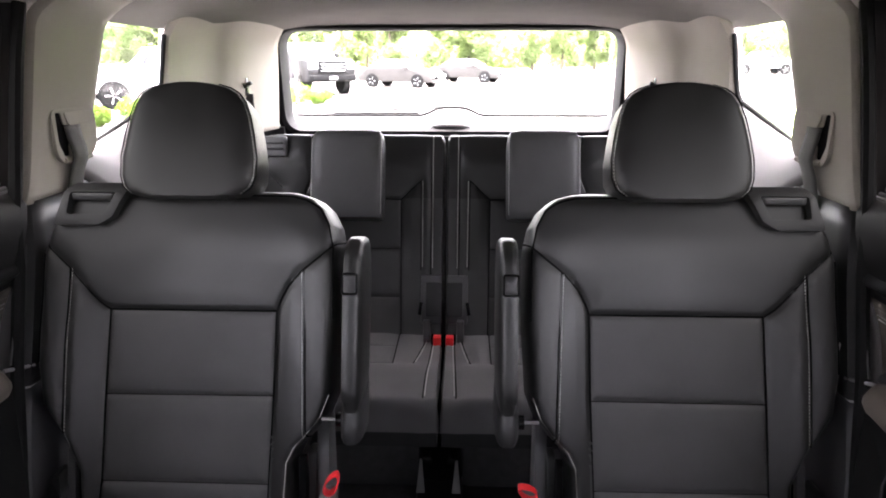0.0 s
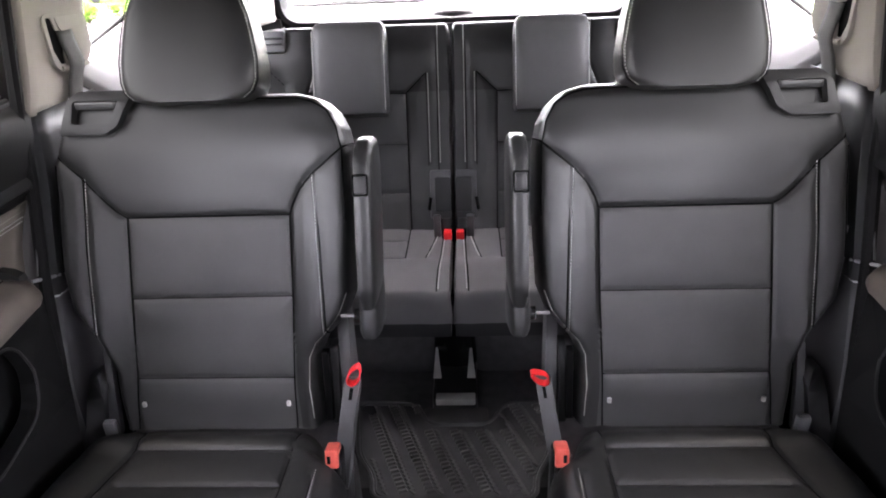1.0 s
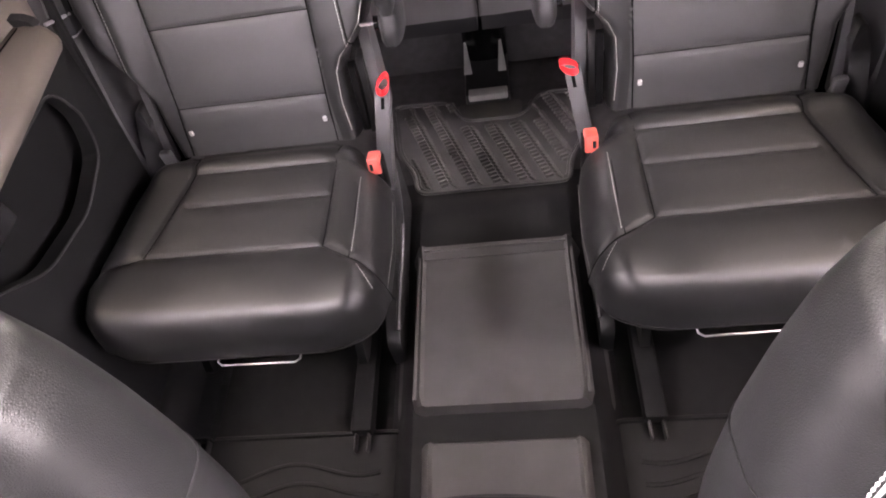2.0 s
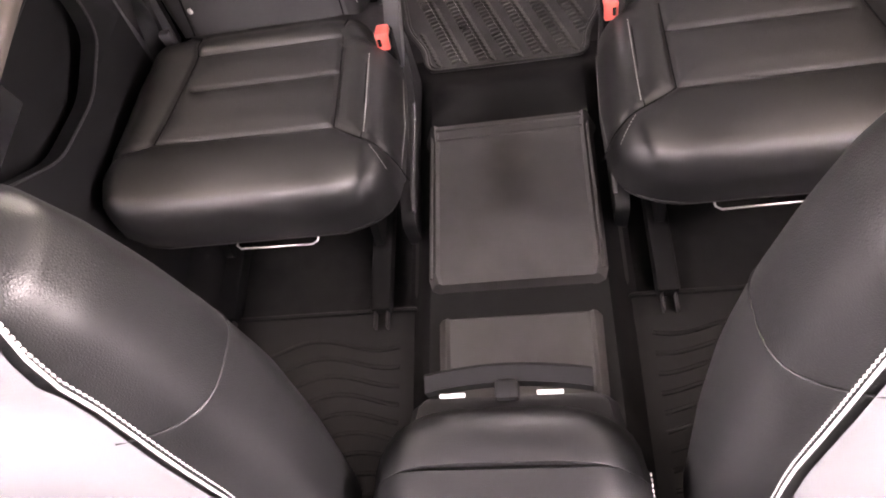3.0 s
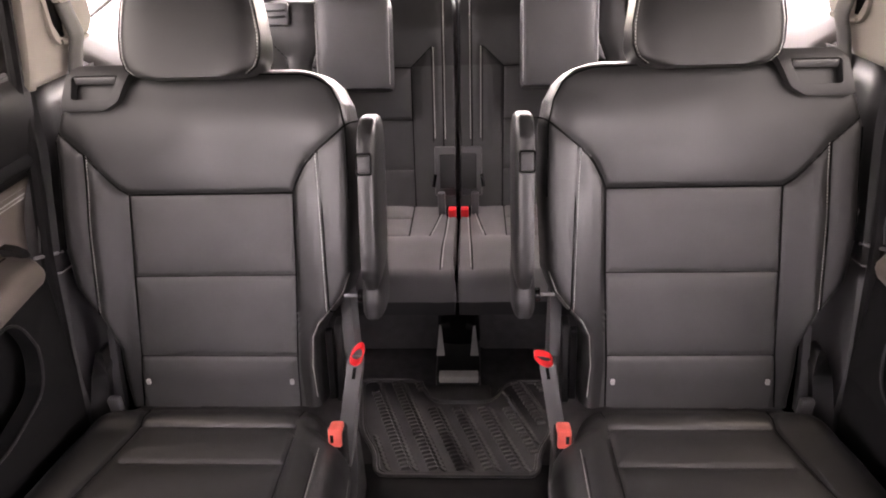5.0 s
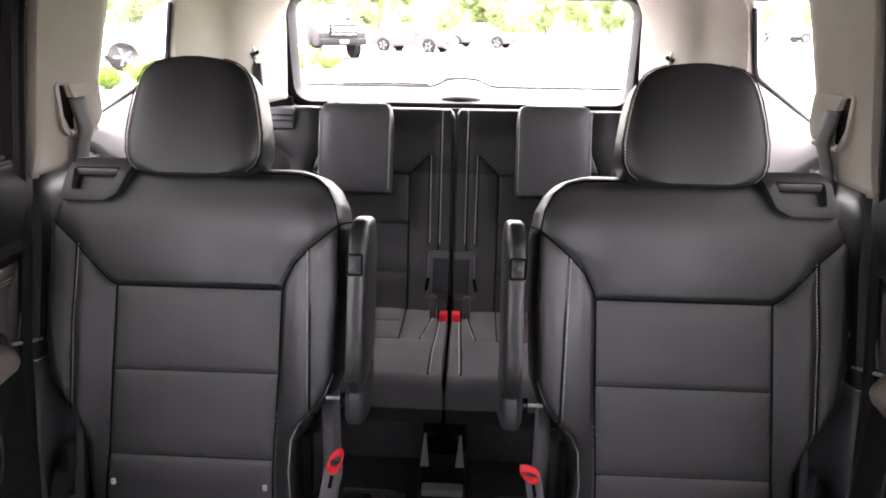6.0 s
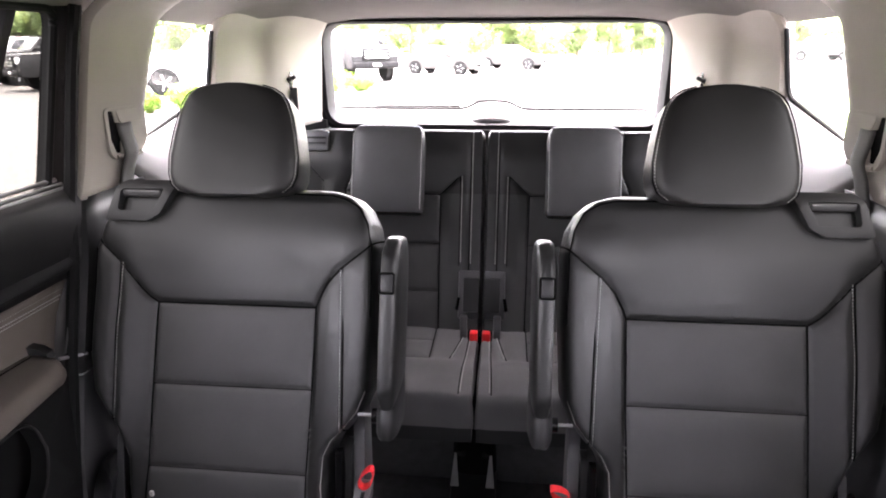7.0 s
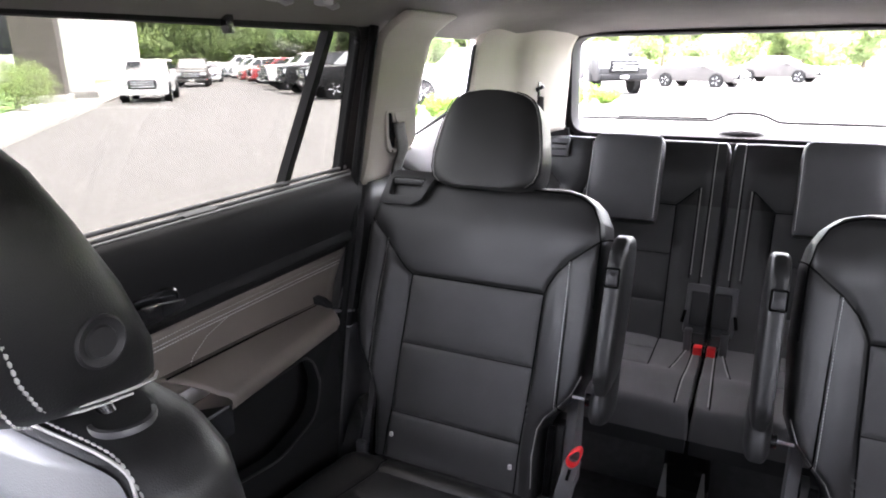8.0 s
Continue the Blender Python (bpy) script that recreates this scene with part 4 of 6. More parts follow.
    arm = part("armrest", rings([arm_ring(*q) for q in ((0.252, 0.0130, 0.040, -0.030, 0.50), (0.256, 0.0170, 0.054, -0.042, 0.48), (0.268, 0.0190, 0.060, -0.047, 0.40), (0.300, 0.0195, 0.061, -0.050, 0.15), (0.36, 0.0198, 0.061, -0.050, 0.0), (0.44, 0.0198, 0.060, -0.048, 0.0), (0.485, 0.0195, 0.057, -0.044, 0.05), (0.505, 0.0185, 0.051, -0.038, 0.10), (0.516, 0.0160, 0.043, -0.030, 0.12), (0.521, 0.0110, 0.032, -0.020, 0.12))]), LEATHER, seat, "black padded armrest folded upright")
    strip = []
    for v, half, w in ((0.246, 0.0070, 0.0560), (0.251, 0.0098, 0.0605), (0.268, 0.0110, 0.0622), (0.34, 0.0115, 0.0628), (0.44, 0.0115, 0.0620), (0.476, 0.0112, 0.0592), (0.492, 0.0106, 0.0545), (0.502, 0.0095, 0.0480), (0.508, 0.0070, 0.0400)):
        strip.append([lay_back(0.2820 + a, v, w + b) for a, b in ((-half, -0.014), (-half, -0.0022), (-half + 0.003, -0.0006), (0, 0.0), (half - 0.003, -0.0006), (half, -0.0022), (half, -0.014))])
    part("front_strip", rings(strip), LEATHER, arm, "smooth black front strip")
    part("armrest_button", rbox(-0.0105, 0.0105, -0.004, 0.003, -0.0150, 0.0150, 0.003, m=Matrix.Translation(lay_back(0.2820, 0.440, 0.0620)) @ Matrix.Rotation(radians(-20), 4, "X")), PLASTIC, arm, "grey tilt button")
    part("button_frame", tube([lay_back(0.2820 + a, 0.440 + b, 0.0630) for a, b in rounded([(-0.0118, -0.0165), (0.0118, -0.0165), (0.0118, 0.0165), (-0.0118, 0.0165)], 0.003)], 0.0019, 6, closed=True), SEAM, arm)
    part("armrest_hinge", rings([arm_ring(*q) for q in ((0.188, 0.0130, 0.036, -0.022, 0.25, 3.0), (0.191, 0.0180, 0.048, -0.034, 0.25, 3.0), (0.200, 0.0210, 0.053, -0.042, 0.28, 3.0), (0.225, 0.0215, 0.055, -0.046, 0.42, 3.0), (0.262, 0.0200, 0.053, -0.048, 0.50, 3.0), (0.282, 0.0175, 0.045, -0.046, 0.50, 3.0))]), PLASTIC, seat, "dark grey hinge cover")
    part("armrest_pivot", tube([lay_back(0.232, 0.214, 0.018), lay_back(0.268, 0.214, 0.018)], 0.0030, 12), STEEL, seat, "bright steel armrest pivot")
    part("pivot_cap", tube([lay_back(0.257, 0.214, 0.018), lay_back(0.266, 0.214, 0.018)], 0.0120, 18), GLOSS_BLACK, seat)
    # inner hinge tower with loop and buckle
    tower = rounded([(0.032, 0.080), (0.014, 0.052), (-0.004, 0.005), (-0.014, -0.055), (-0.012, -0.15), (0.050, -0.15), (0.052, -0.05), (0.060, 0.02), (0.062, 0.062), (0.052, 0.082)], 0.03)
    part("hinge_cover", plate(tower, [], lambda a, b: (0.2145 + 0.17 * b, a, b), (0.028, 0, 0), 0.008), PLASTIC_GREY, seat, "grey plastic hinge cover")
    part("loop_slot", plate(rounded([(0.016, 0.060), (0.026, 0.076), (0.031, 0.070), (0.022, 0.050)], 0.004), [], lambda a, b: (0.2265 + 0.17 * b, a - 0.003, b), (0.006, 0, 0)), SEAM, seat, "dark slot for the pull loop")
    low = rounded([(0.045, -0.03), (0.092, 0.115), (0.128, 0.118), (0.130, -0.05)], 0.012)
    part("recline_bracket", plate(low, [], lambda a, b: (0.196, a, b), (0.013, 0, 0), 0.004), PLASTIC, seat, "dark recliner bracket")
    high = rounded([(0.066, -0.03), (0.112, 0.186), (0.160, 0.196), (0.150, -0.03)], 0.010)
    part("recline_cover", plate(high, [], lambda a, b: (0.211, a, b), (0.020, 0, 0), 0.004), PLASTIC_GREY, seat, "pale grey recliner cover")
    # added dark plate: the shade in the slit next to the piping
    part("side_gap_shade", plate(rounded([(0.035, -0.01), (0.062, 0.125), (0.080, 0.125), (0.070, -0.02)], 0.006), [], lambda a, b: (0.186, a, b), (0.012, 0, 0)), SEAM, seat, "dark plate for the shaded gap beside the backrest", smooth=False)
    tilt = Matrix.Rotation(radians(-14), 4, "X")
    buckle = part("belt_buckle", rbox(0.209, 0.238, -0.100, -0.062, -0.07, 0.010, 0.006, m=tilt), GLOSS_BLACK, seat, "black belt buckle")
    part("release_button", rbox(0.212, 0.235, -0.104, -0.072, -0.016, 0.018, 0.004, m=tilt), BUCKLE_RED, buckle, "red release button")
    part("button_slot", rbox(0.216, 0.222, -0.1055, -0.098, -0.006, 0.008, 0.001, m=tilt), GLOSS_BLACK, buckle)
    # outer side: low cover, recliner link with its pale foot, rounded recliner cover
    wing = rounded([(0.02, -0.050), (-0.05, -0.055), (-0.14, -0.07), (-0.14, -0.20), (0.14, -0.20), (0.15, -0.07)], 0.03)
    part("side_cover", plate(wing, [], lambda a, b: (-0.262, a, b), (0.028, 0, 0), 0.006), PLASTIC, seat, "black plastic side cover")
    link = rounded([(-0.190, 0.152), (-0.202, 0.150), (-0.213, 0.060), (-0.227, -0.030), (-0.205, -0.030), (-0.199, 0.060)], 0.004)
    part("recliner_link", plate(link, [], lambda a, b: (a, 0.024 + 0.12 * b, b), (0, 0.014, 0), 0.003), HINGE_GREY, seat, "grey recliner link")
    part("link_foot", rbox(-0.227, -0.203, 0.006, 0.022, -0.030, 0.013, 0.005), PLASTIC_GREY, seat, "pale foot of the recliner link")
    cover = rounded([(-0.206, 0.082), (-0.220, 0.104), (-0.237, 0.098), (-0.252, 0.050), (-0.262, -0.020), (-0.262, -0.080), (-0.246, -0.075), (-0.236, -0.020), (-0.224, 0.030), (-0.213, 0.060)], 0.008)
    part("recliner_cover", plate(cover, [], lambda a, b: (a, 0.026 + 0.12 * b - 1.6 * (a + 0.236) ** 2 / 0.05, b), (0, 0.030, 0), 0.005), PLASTIC, seat, "dark rounded recliner cover")
    # dark plate added in place of the shade behind link and cover
    part("recliner_gap_shade", plate(rounded([(-0.196, 0.135), (-0.222, 0.115), (-0.250, -0.06), (-0.205, -0.06)], 0.006), [], lambda a, b: (a, 0.062 + 0.12 * b, b), (0, 0.01, 0)), SEAM, seat, "dark plate for the shade behind the recliner", smooth=False)
    # frame and rails below
    for x in (-0.17, 0.147):
        part("seat_rail", rbox(x - 0.02, x + 0.02, -0.46, 0.10, -0.326, -0.290, 0.006), FRAME_BLACK, seat, "black seat rail")
        for dx in (-0.012, 0.012):
            part("rail_edge", rbox(x + dx - 0.0018, x + dx + 0.0018, -0.492, -0.458, -0.326, -0.300, 0.001), HINGE_GREY, seat, "bright steel rail edge")
        part("seat_leg", plate(rounded([(-0.34, -0.286), (0.06, -0.286), (0.02, -0.10), (-0.26, -0.12)], 0.03), [], lambda a, b, x=x: (x - 0.008, a, b), (0.016, 0, 0)), FRAME_BLACK, seat, "black seat bracket")
    part("slide_bar", tube([(-0.033, -0.38, -0.053), (-0.031, -0.424, -0.053), (-0.023, -0.430, -0.053), (0.100, -0.432, -0.053), (0.108, -0.426, -0.053), (0.110, -0.38, -0.053)], 0.0017, 10), STEEL, seat, "bright steel slide bar")
    return seat


seat_left = captain_seat()
seat_right = copy_thing(seat_left, Matrix.Translation((0.413, 0.884, 0.33)) @ Matrix.Diagonal((-1, 1, 1, 1)))


def pull_loop(seat, up, high, lean):
    """A sewn loop of red webbing on the hinge cover."""
    ring = []
    for i in range(28):
        t = 2 * math.pi * i / 28
        a, b = 0.0098 * math.cos(t) * (1 - 0.25 * math.sin(t)), high * math.sin(t)
        c = Vector((0.249 + a * math.cos(lean) + b * math.sin(lean), 0.030 + 0.25 * b, up + high * 0.6 + b * math.cos(lean) - a * math.sin(lean)))
        o = Vector((math.cos(t), 0.1, math.sin(t))).normalized()
        ring.append([c + o * p + Vector((0, q, 0)) for p, q in ((-0.0014, -0.008), (0.0014, -0.008), (0.0014, 0.008), (-0.0014, 0.008))])
    part("pull_loop", rings(ring + ring[:1], cap=False), RED, seat, "red fabric pull loop")


pull_loop(seat_left, 0.090, 0.0175, 0.5)
pull_loop(seat_right, 0.081, 0.0165, 1.25)

# ---- third row: split bench ----
T_L = [(0.0, -0.52), (0.30, -0.53), (0.50, -0.545), (0.55, -0.54), (0.572, -0.52), (0.580, -0.49)]
T_R = [(0.0, -0.002), (0.50, -0.002), (0.55, -0.003), (0.57, -0.005), (0.580, -0.012)]
T_PAD = Pad(0.580, T_L, T_R, 0.06, 0.011,
            [[(-0.39, 0.58), (-0.375, 0.47), (-0.405, 0.40), (-0.40, 0.0)], [(-0.040, 0.575), (-0.039, 0.0)], [(-0.070, 0.442), (-0.068, 0.185)],
             [(-0.070, 0.442), (-0.111, 0.403), (-0.127, 0.388), (-0.122, 0.0)], [(-0.40, 0.395), (-0.127, 0.388)], [(-0.40, 0.246), (-0.125, 0.247)], [(-0.40, 0.110), (-0.125, 0.110)],
             [(-0.52, 0.47), (-0.47, 0.42), (-0.46, 0.0)]],
            puff=0.004, groove=0.004, width=0.0035, power=3.0, end_rim=0.02, swell=lambda u, v: 0.012 * np.exp(-((v - 0.50) / 0.06) ** 2) + 0.010 * np.clip((np.abs(u + 0.262) - 0.13) / 0.06, 0, 1) * np.clip((0.5 - v) / 0.2, 0, 1))
TC_L = [(0.0, -0.50), (0.30, -0.52), (0.35, -0.50), (0.362, -0.47)]
TC_R = [(0.0, -0.0008), (0.33, -0.0008), (0.35, -0.0008), (0.362, -0.001)]
TC_PAD = Pad(0.362, TC_L, TC_R, 0.075, 0.009,
             [[(-0.126, 0.0), (-0.126, 0.185)], [(-0.40, 0.075), (-0.126, 0.075)], [(-0.030, 0.06), (-0.039, 0.34)], [(-0.050, 0.05), (-0.073, 0.185)], [(-0.40, 0.185), (-0.126, 0.185)]],
             puff=0.004, groove=0.003, end_rim=0.02, swell=lambda u, v: 0.012 * np.exp(-((v - 0.25) / 0.06) ** 2) - 0.018 * np.clip((v - 0.29) / 0.072, 0, 1) ** 2)


def lay_bench(u, v, w):
    return Vector((u, 0.005 - v, 0.004 + w))


def bench_seat():
    seat = thing("third_row_seat", "black leather third row seat with pale stitching and folding headrest", "seat", (0, 1.666, 0.36), "third row seats")
    def back_reg(u, v):
        return "back_insert" if -0.40 < u < -0.124 and v < 0.39 else "upper_panel" if v >= 0.39 else "outer_bolster" if u < -0.26 else "inner_bolster"
    # bolsters take the paler insert leather: window light put into their colour
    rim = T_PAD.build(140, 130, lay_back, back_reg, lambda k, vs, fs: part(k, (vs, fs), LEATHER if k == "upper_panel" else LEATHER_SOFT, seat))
    part("back_shell", rings([[lay_back(u, v, w - d) for u, v, w in rim] for d in (-0.001, 0.03, 0.05)], cap="end"), PLASTIC, seat, "black seat back shell")
    # cushion paler than the backrest: light from the windows is in its colour
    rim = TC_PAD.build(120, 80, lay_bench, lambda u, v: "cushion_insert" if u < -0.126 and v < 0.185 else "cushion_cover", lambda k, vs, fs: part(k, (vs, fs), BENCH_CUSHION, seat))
    part("cushion_base", rings([[lay_bench(u * k - 0.004, v, w - d) for u, v, w in rim] for k, d in ((1, -0.001), (0.995, 0.03), (0.97, 0.036))], cap="end"), PLASTIC, seat, "black cushion pan")
    T_PAD.cords(lay_back, seat)
    TC_PAD.cords(lay_bench, seat)
    for line in ([(-0.036, 0.570), (-0.035, 0.19)], [(-0.065, 0.440), (-0.063, 0.19)]):
        part("stitching", stitches(T_PAD.line(line, lay_back, 0.0015), r=0.0019), THREAD, seat, "pale stitching")
    for line in ([(-0.026, 0.065), (-0.030, 0.20), (-0.035, 0.338)], [(-0.045, 0.050), (-0.056, 0.12), (-0.068, 0.185)]):
        part("stitching", stitches(TC_PAD.line(line, lay_bench, 0.0015), r=0.0019), THREAD, seat, "pale stitching")
    part("stitching", stitches(T_PAD.line([(-0.372, 0.472), (-0.398, 0.41)], lay_back, 0.0015), r=0.001), THREAD, seat, "pale stitching")
    rs = []
    for v, k, dp in ((0.322, 0.90, 0.6), (0.326, 0.97, 0.85), (0.34, 1.0, 1.0), (0.45, 1.0, 1.0), (0.52, 1.0, 1.0), (0.542, 0.985, 0.94), (0.556, 0.955, 0.82), (0.565, 0.90, 0.66), (0.570, 0.80, 0.46), (0.572, 0.66, 0.3)):
        rs.append([lay_back(-0.2685 + x, v, 0.060 + w) for x, w in oval(0.100 * k, 0.044 * dp, 48, 5)])
    # pad in the paler leather, its daylight put into the colour
    head = part("headrest", rings(rs), LEATHER_SOFT, seat, "black leather headrest pad")
    for u in (-0.364, -0.173):
        part("stitching", stitches([lay_back(u, v, 0.1005) for v in (0.335, 0.545)], r=0.0012), THREAD, head, "pale stitching")
    # outer release strap panel
    part("strap_panel", rbox(-0.535, -0.455, -0.016, 0.0, -0.03, 0.03, 0.006, m=Matrix.Translation(lay_back(0, 0.535, 0.012)) @ Matrix.Rotation(radians(-20), 4, "X")), PLASTIC_GREY, seat, "grey release panel")
    for k in (-0.008, 0.008):
        part("panel_rib", rbox(-0.53, -0.462, -0.020, -0.012, k - 0.003, k + 0.003, 0.002, m=Matrix.Translation(lay_back(0, 0.535, 0.013)) @ Matrix.Rotation(radians(-20), 4, "X")), PLASTIC, seat)
    # buckle bracket at the split
    part("bracket", rbox(-0.066, -0.006, -0.012, 0.0, -0.065, 0.072, 0.006, m=Matrix.Translation(lay_back(0, 0.10, 0.008)) @ Matrix.Rotation(radians(-20), 4, "X")), PLASTIC_GREY, seat, "grey buckle bracket")
    part("bracket_cover", rbox(-0.052, -0.006, -0.024, -0.008, -0.045, 0.052, 0.005, m=Matrix.Translation(lay_back(0, 0.10, 0.012)) @ Matrix.Rotation(radians(-20), 4, "X")), PLASTIC, seat)
    part("hinge_pin", tube([lay_back(-0.068, 0.06, 0.012), lay_back(-0.062, 0.095, 0.014)], 0.007, 8), GLOSS_BLACK, seat)
    part("stalk", rbox(-0.056, -0.036, -0.02, -0.002, -0.02, 0.055, 0.004, m=Matrix.Translation((0, -0.032, 0.012))), PLASTIC_GREY, seat, "grey buckle stalk")
    b = part("belt_buckle", rbox(-0.034, -0.002, -0.062, -0.036, -0.012, 0.024, 0.004), GLOSS_BLACK, seat, "belt buckle")
    part("release_button", rbox(-0.028, -0.006, -0.072, -0.046, 0.000, 0.027, 0.003), RED, b, "red release button")
    # added black strip keeps the split dark, as its shade would
    part("split_shade_strip", rbox(-0.0045, -0.0005, -0.345, 0.0, -0.10, -0.016, 0.001), SEAM, seat, "dark strip for the shade in the split", smooth=False)
    # leg frame under the cushion
    part("seat_riser", rbox(-0.46, -0.05, -0.20, 0.06, -0.356, -0.055, 0.02), REAR_CARPET, seat, "carpeted riser, lightened for daylight")
    return seat


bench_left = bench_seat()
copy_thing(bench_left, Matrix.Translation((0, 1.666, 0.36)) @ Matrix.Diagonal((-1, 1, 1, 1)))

mount = thing("bench_floor_mount", "black floor bracket with pale tabs under the third row", "floor bracket", (0, 1.36, 0.0))
part("box", rbox(-0.062, 0.056, -0.05, 0.22, 0.0, 0.045, 0.01), PLASTIC, mount)
part("column", rings([[Vector((-0.003 + x, 0.13 + y * 0.7 - 0.1 * t, 0.04 + 0.26 * t)) for x, y in oval(0.06 - 0.012 * t, 0.06, 24, 2.6)] for t in np.linspace(0, 1, 5)]), GLOSS_BLACK, mount, "black support column")
for x in (-0.052, 0.040):
    part("tab", rings([[Vector((x + a * k, 0.035 + 0.03 * t + b, 0.045 + 0.075 * t)) for a, b in ((-0.011, 0), (0.011, 0), (0.011, 0.008), (-0.011, 0.008))] for t, k in ((0, 1), (0.5, 0.6), (1, 0.25))]), ANCHOR, mount, "pale grey tab")
part("plate", rbox(-0.052, 0.050, -0.060, -0.030, 0.030, 0.050, 0.004), ANCHOR, mount, "pale satin strike plate")
part("plate", rbox(-0.085, 0.082, -0.115, -0.045, 0.0, 0.016, 0.008), RUBBER, mount)

# ---- mats ----
def boxes(list_of):
    """Many small blocks in one mesh: (centre, half sizes, turn about z)."""
    vs, fs = [], []
    for c, h, a in list_of:
        n, ca, sa = len(vs), math.cos(a), math.sin(a)
        for k, z in ((1.0, -h[2]), (0.72, h[2])):
            for sx, sy in ((-1, -1), (1, -1), (1, 1), (-1, 1)):
                x, y = sx * h[0] * k, sy * h[1] * k
                vs.append(Vector((c[0] + x * ca - y * sa, c[1] + x * sa + y * ca, c[2] + z)))
        fs += [(n + i, n + (i + 1) % 4, n + 4 + (i + 1) % 4, n + 4 + i) for i in range(4)] + [(n + 4, n + 5, n + 6, n + 7)]
    return vs, fs


rear_mat = thing("rear_floor_mat", "black rubber mat with raised tread pattern between the seats", "floor mat", (0, 0, 0))
outline = rounded([(-0.182, 1.008), (0.180, 1.008), (0.186, 1.07), (0.225, 1.14), (0.245, 1.322), (0.128, 1.322), (0.085, 1.244), (-0.068, 1.244), (-0.108, 1.326), (-0.262, 1.330), (-0.232, 1.14), (-0.188, 1.07)], 0.03)
part("mat_base", plate(outline, [], lambda a, b: (a, b, 0.010), (0, 0, 0.008)), MAT_RUBBER, rear_mat, smooth=False)
part("rim", tube([(a, b, 0.020) for a, b in outline], 0.0055, 6, closed=True), MAT_RUBBER, rear_mat, "raised rubber rim")
part("rim", tube([(a * 0.965, 1.165 + (b - 1.165) * 0.95, 0.019) for a, b in outline], 0.003, 6, closed=True), MAT_RUBBER, rear_mat)
blocks = []


def on_mat(x, y):
    return abs(x) < lerp([(1.0, 0.165), (1.1, 0.19), (1.33, 0.225)], y) and not (y > 1.215 and abs(x - 0.01) < 0.105)


for band in range(-6, 9):
    for i in range(25):
        y = 1.026 + i * 0.0118
        x = (band + 0.3) * 0.062 - (y - 1.03) * 0.40
        for k in (-1, 1):
            if on_mat(x + k * 0.0115, y):
                blocks.append(((x + k * 0.0115, y - 0.0022 * k, 0.0200), (0.0120, 0.0036, 0.0056), -0.55 * k - 0.25))
tread = part("tread", boxes(blocks), TREAD_RUBBER, rear_mat, "raised rubber tread", smooth=False)
tagged(tread, kind="stuff")

tunnel_mat = thing("tunnel_mat", "black ribbed liner mat over the floor tunnel", "floor mat", (0, 0, 0))
rows = []
for y in [0.19, 0.25, 0.32, 0.372, 0.385, 0.40, 0.432, 0.44, 0.46] + list(np.linspace(0.5, 0.75, 8)) + [0.768, 0.776, 0.783, 0.788]:
    z = lerp([(0.19, 0.088), (0.372, 0.092), (0.385, 0.064), (0.432, 0.060), (0.440, 0.100), (0.75, 0.100), (0.766, 0.112), (0.776, 0.114), (0.788, 0.078)], y)
    w = lerp([(0.19, 0.128), (0.40, 0.130), (0.46, 0.146), (0.788, 0.148)], y)
    drop = [(-w - 0.055, -0.085), (-w - 0.03, -0.07), (-w - 0.012, -0.02), (-w - 0.004, 0.002), (-w + 0.002, 0.006), (-w + 0.008, 0.0), (-w * 0.5, 0.0), (0, 0.0), (w * 0.5, 0.0), (w - 0.008, 0.0), (w - 0.002, 0.006), (w + 0.004, 0.002), (w + 0.012, -0.02), (w + 0.03, -0.07), (w + 0.055, -0.085)]
    rows.append([Vector((a, y, z + b)) for a, b in drop])
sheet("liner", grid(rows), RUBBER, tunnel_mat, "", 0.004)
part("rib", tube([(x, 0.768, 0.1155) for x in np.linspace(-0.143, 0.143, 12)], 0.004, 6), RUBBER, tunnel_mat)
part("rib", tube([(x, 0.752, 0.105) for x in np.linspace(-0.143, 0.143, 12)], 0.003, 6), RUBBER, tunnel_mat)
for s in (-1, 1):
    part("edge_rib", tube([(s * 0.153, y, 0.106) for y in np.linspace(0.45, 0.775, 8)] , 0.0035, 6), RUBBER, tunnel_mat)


# darker rubber than the tunnel mat, for the shade down here
def foot_mat(s):
    m = thing("footwell_mat", "black rubber footwell mat with wavy drain grooves", "floor mat", (s * 0.43, 0.27, 0.0), "footwell mats")
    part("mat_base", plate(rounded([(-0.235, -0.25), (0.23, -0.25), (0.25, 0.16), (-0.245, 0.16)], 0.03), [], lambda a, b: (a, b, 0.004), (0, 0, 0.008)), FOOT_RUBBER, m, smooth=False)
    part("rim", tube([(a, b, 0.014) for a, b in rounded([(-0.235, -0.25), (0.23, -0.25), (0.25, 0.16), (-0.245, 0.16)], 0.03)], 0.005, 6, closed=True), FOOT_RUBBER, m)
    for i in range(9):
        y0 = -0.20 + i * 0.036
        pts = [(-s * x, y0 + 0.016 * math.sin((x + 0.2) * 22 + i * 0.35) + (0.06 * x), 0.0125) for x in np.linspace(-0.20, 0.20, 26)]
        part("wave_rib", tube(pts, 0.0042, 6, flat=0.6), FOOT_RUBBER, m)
    return m


foot_mat(-1)
foot_mat(1)


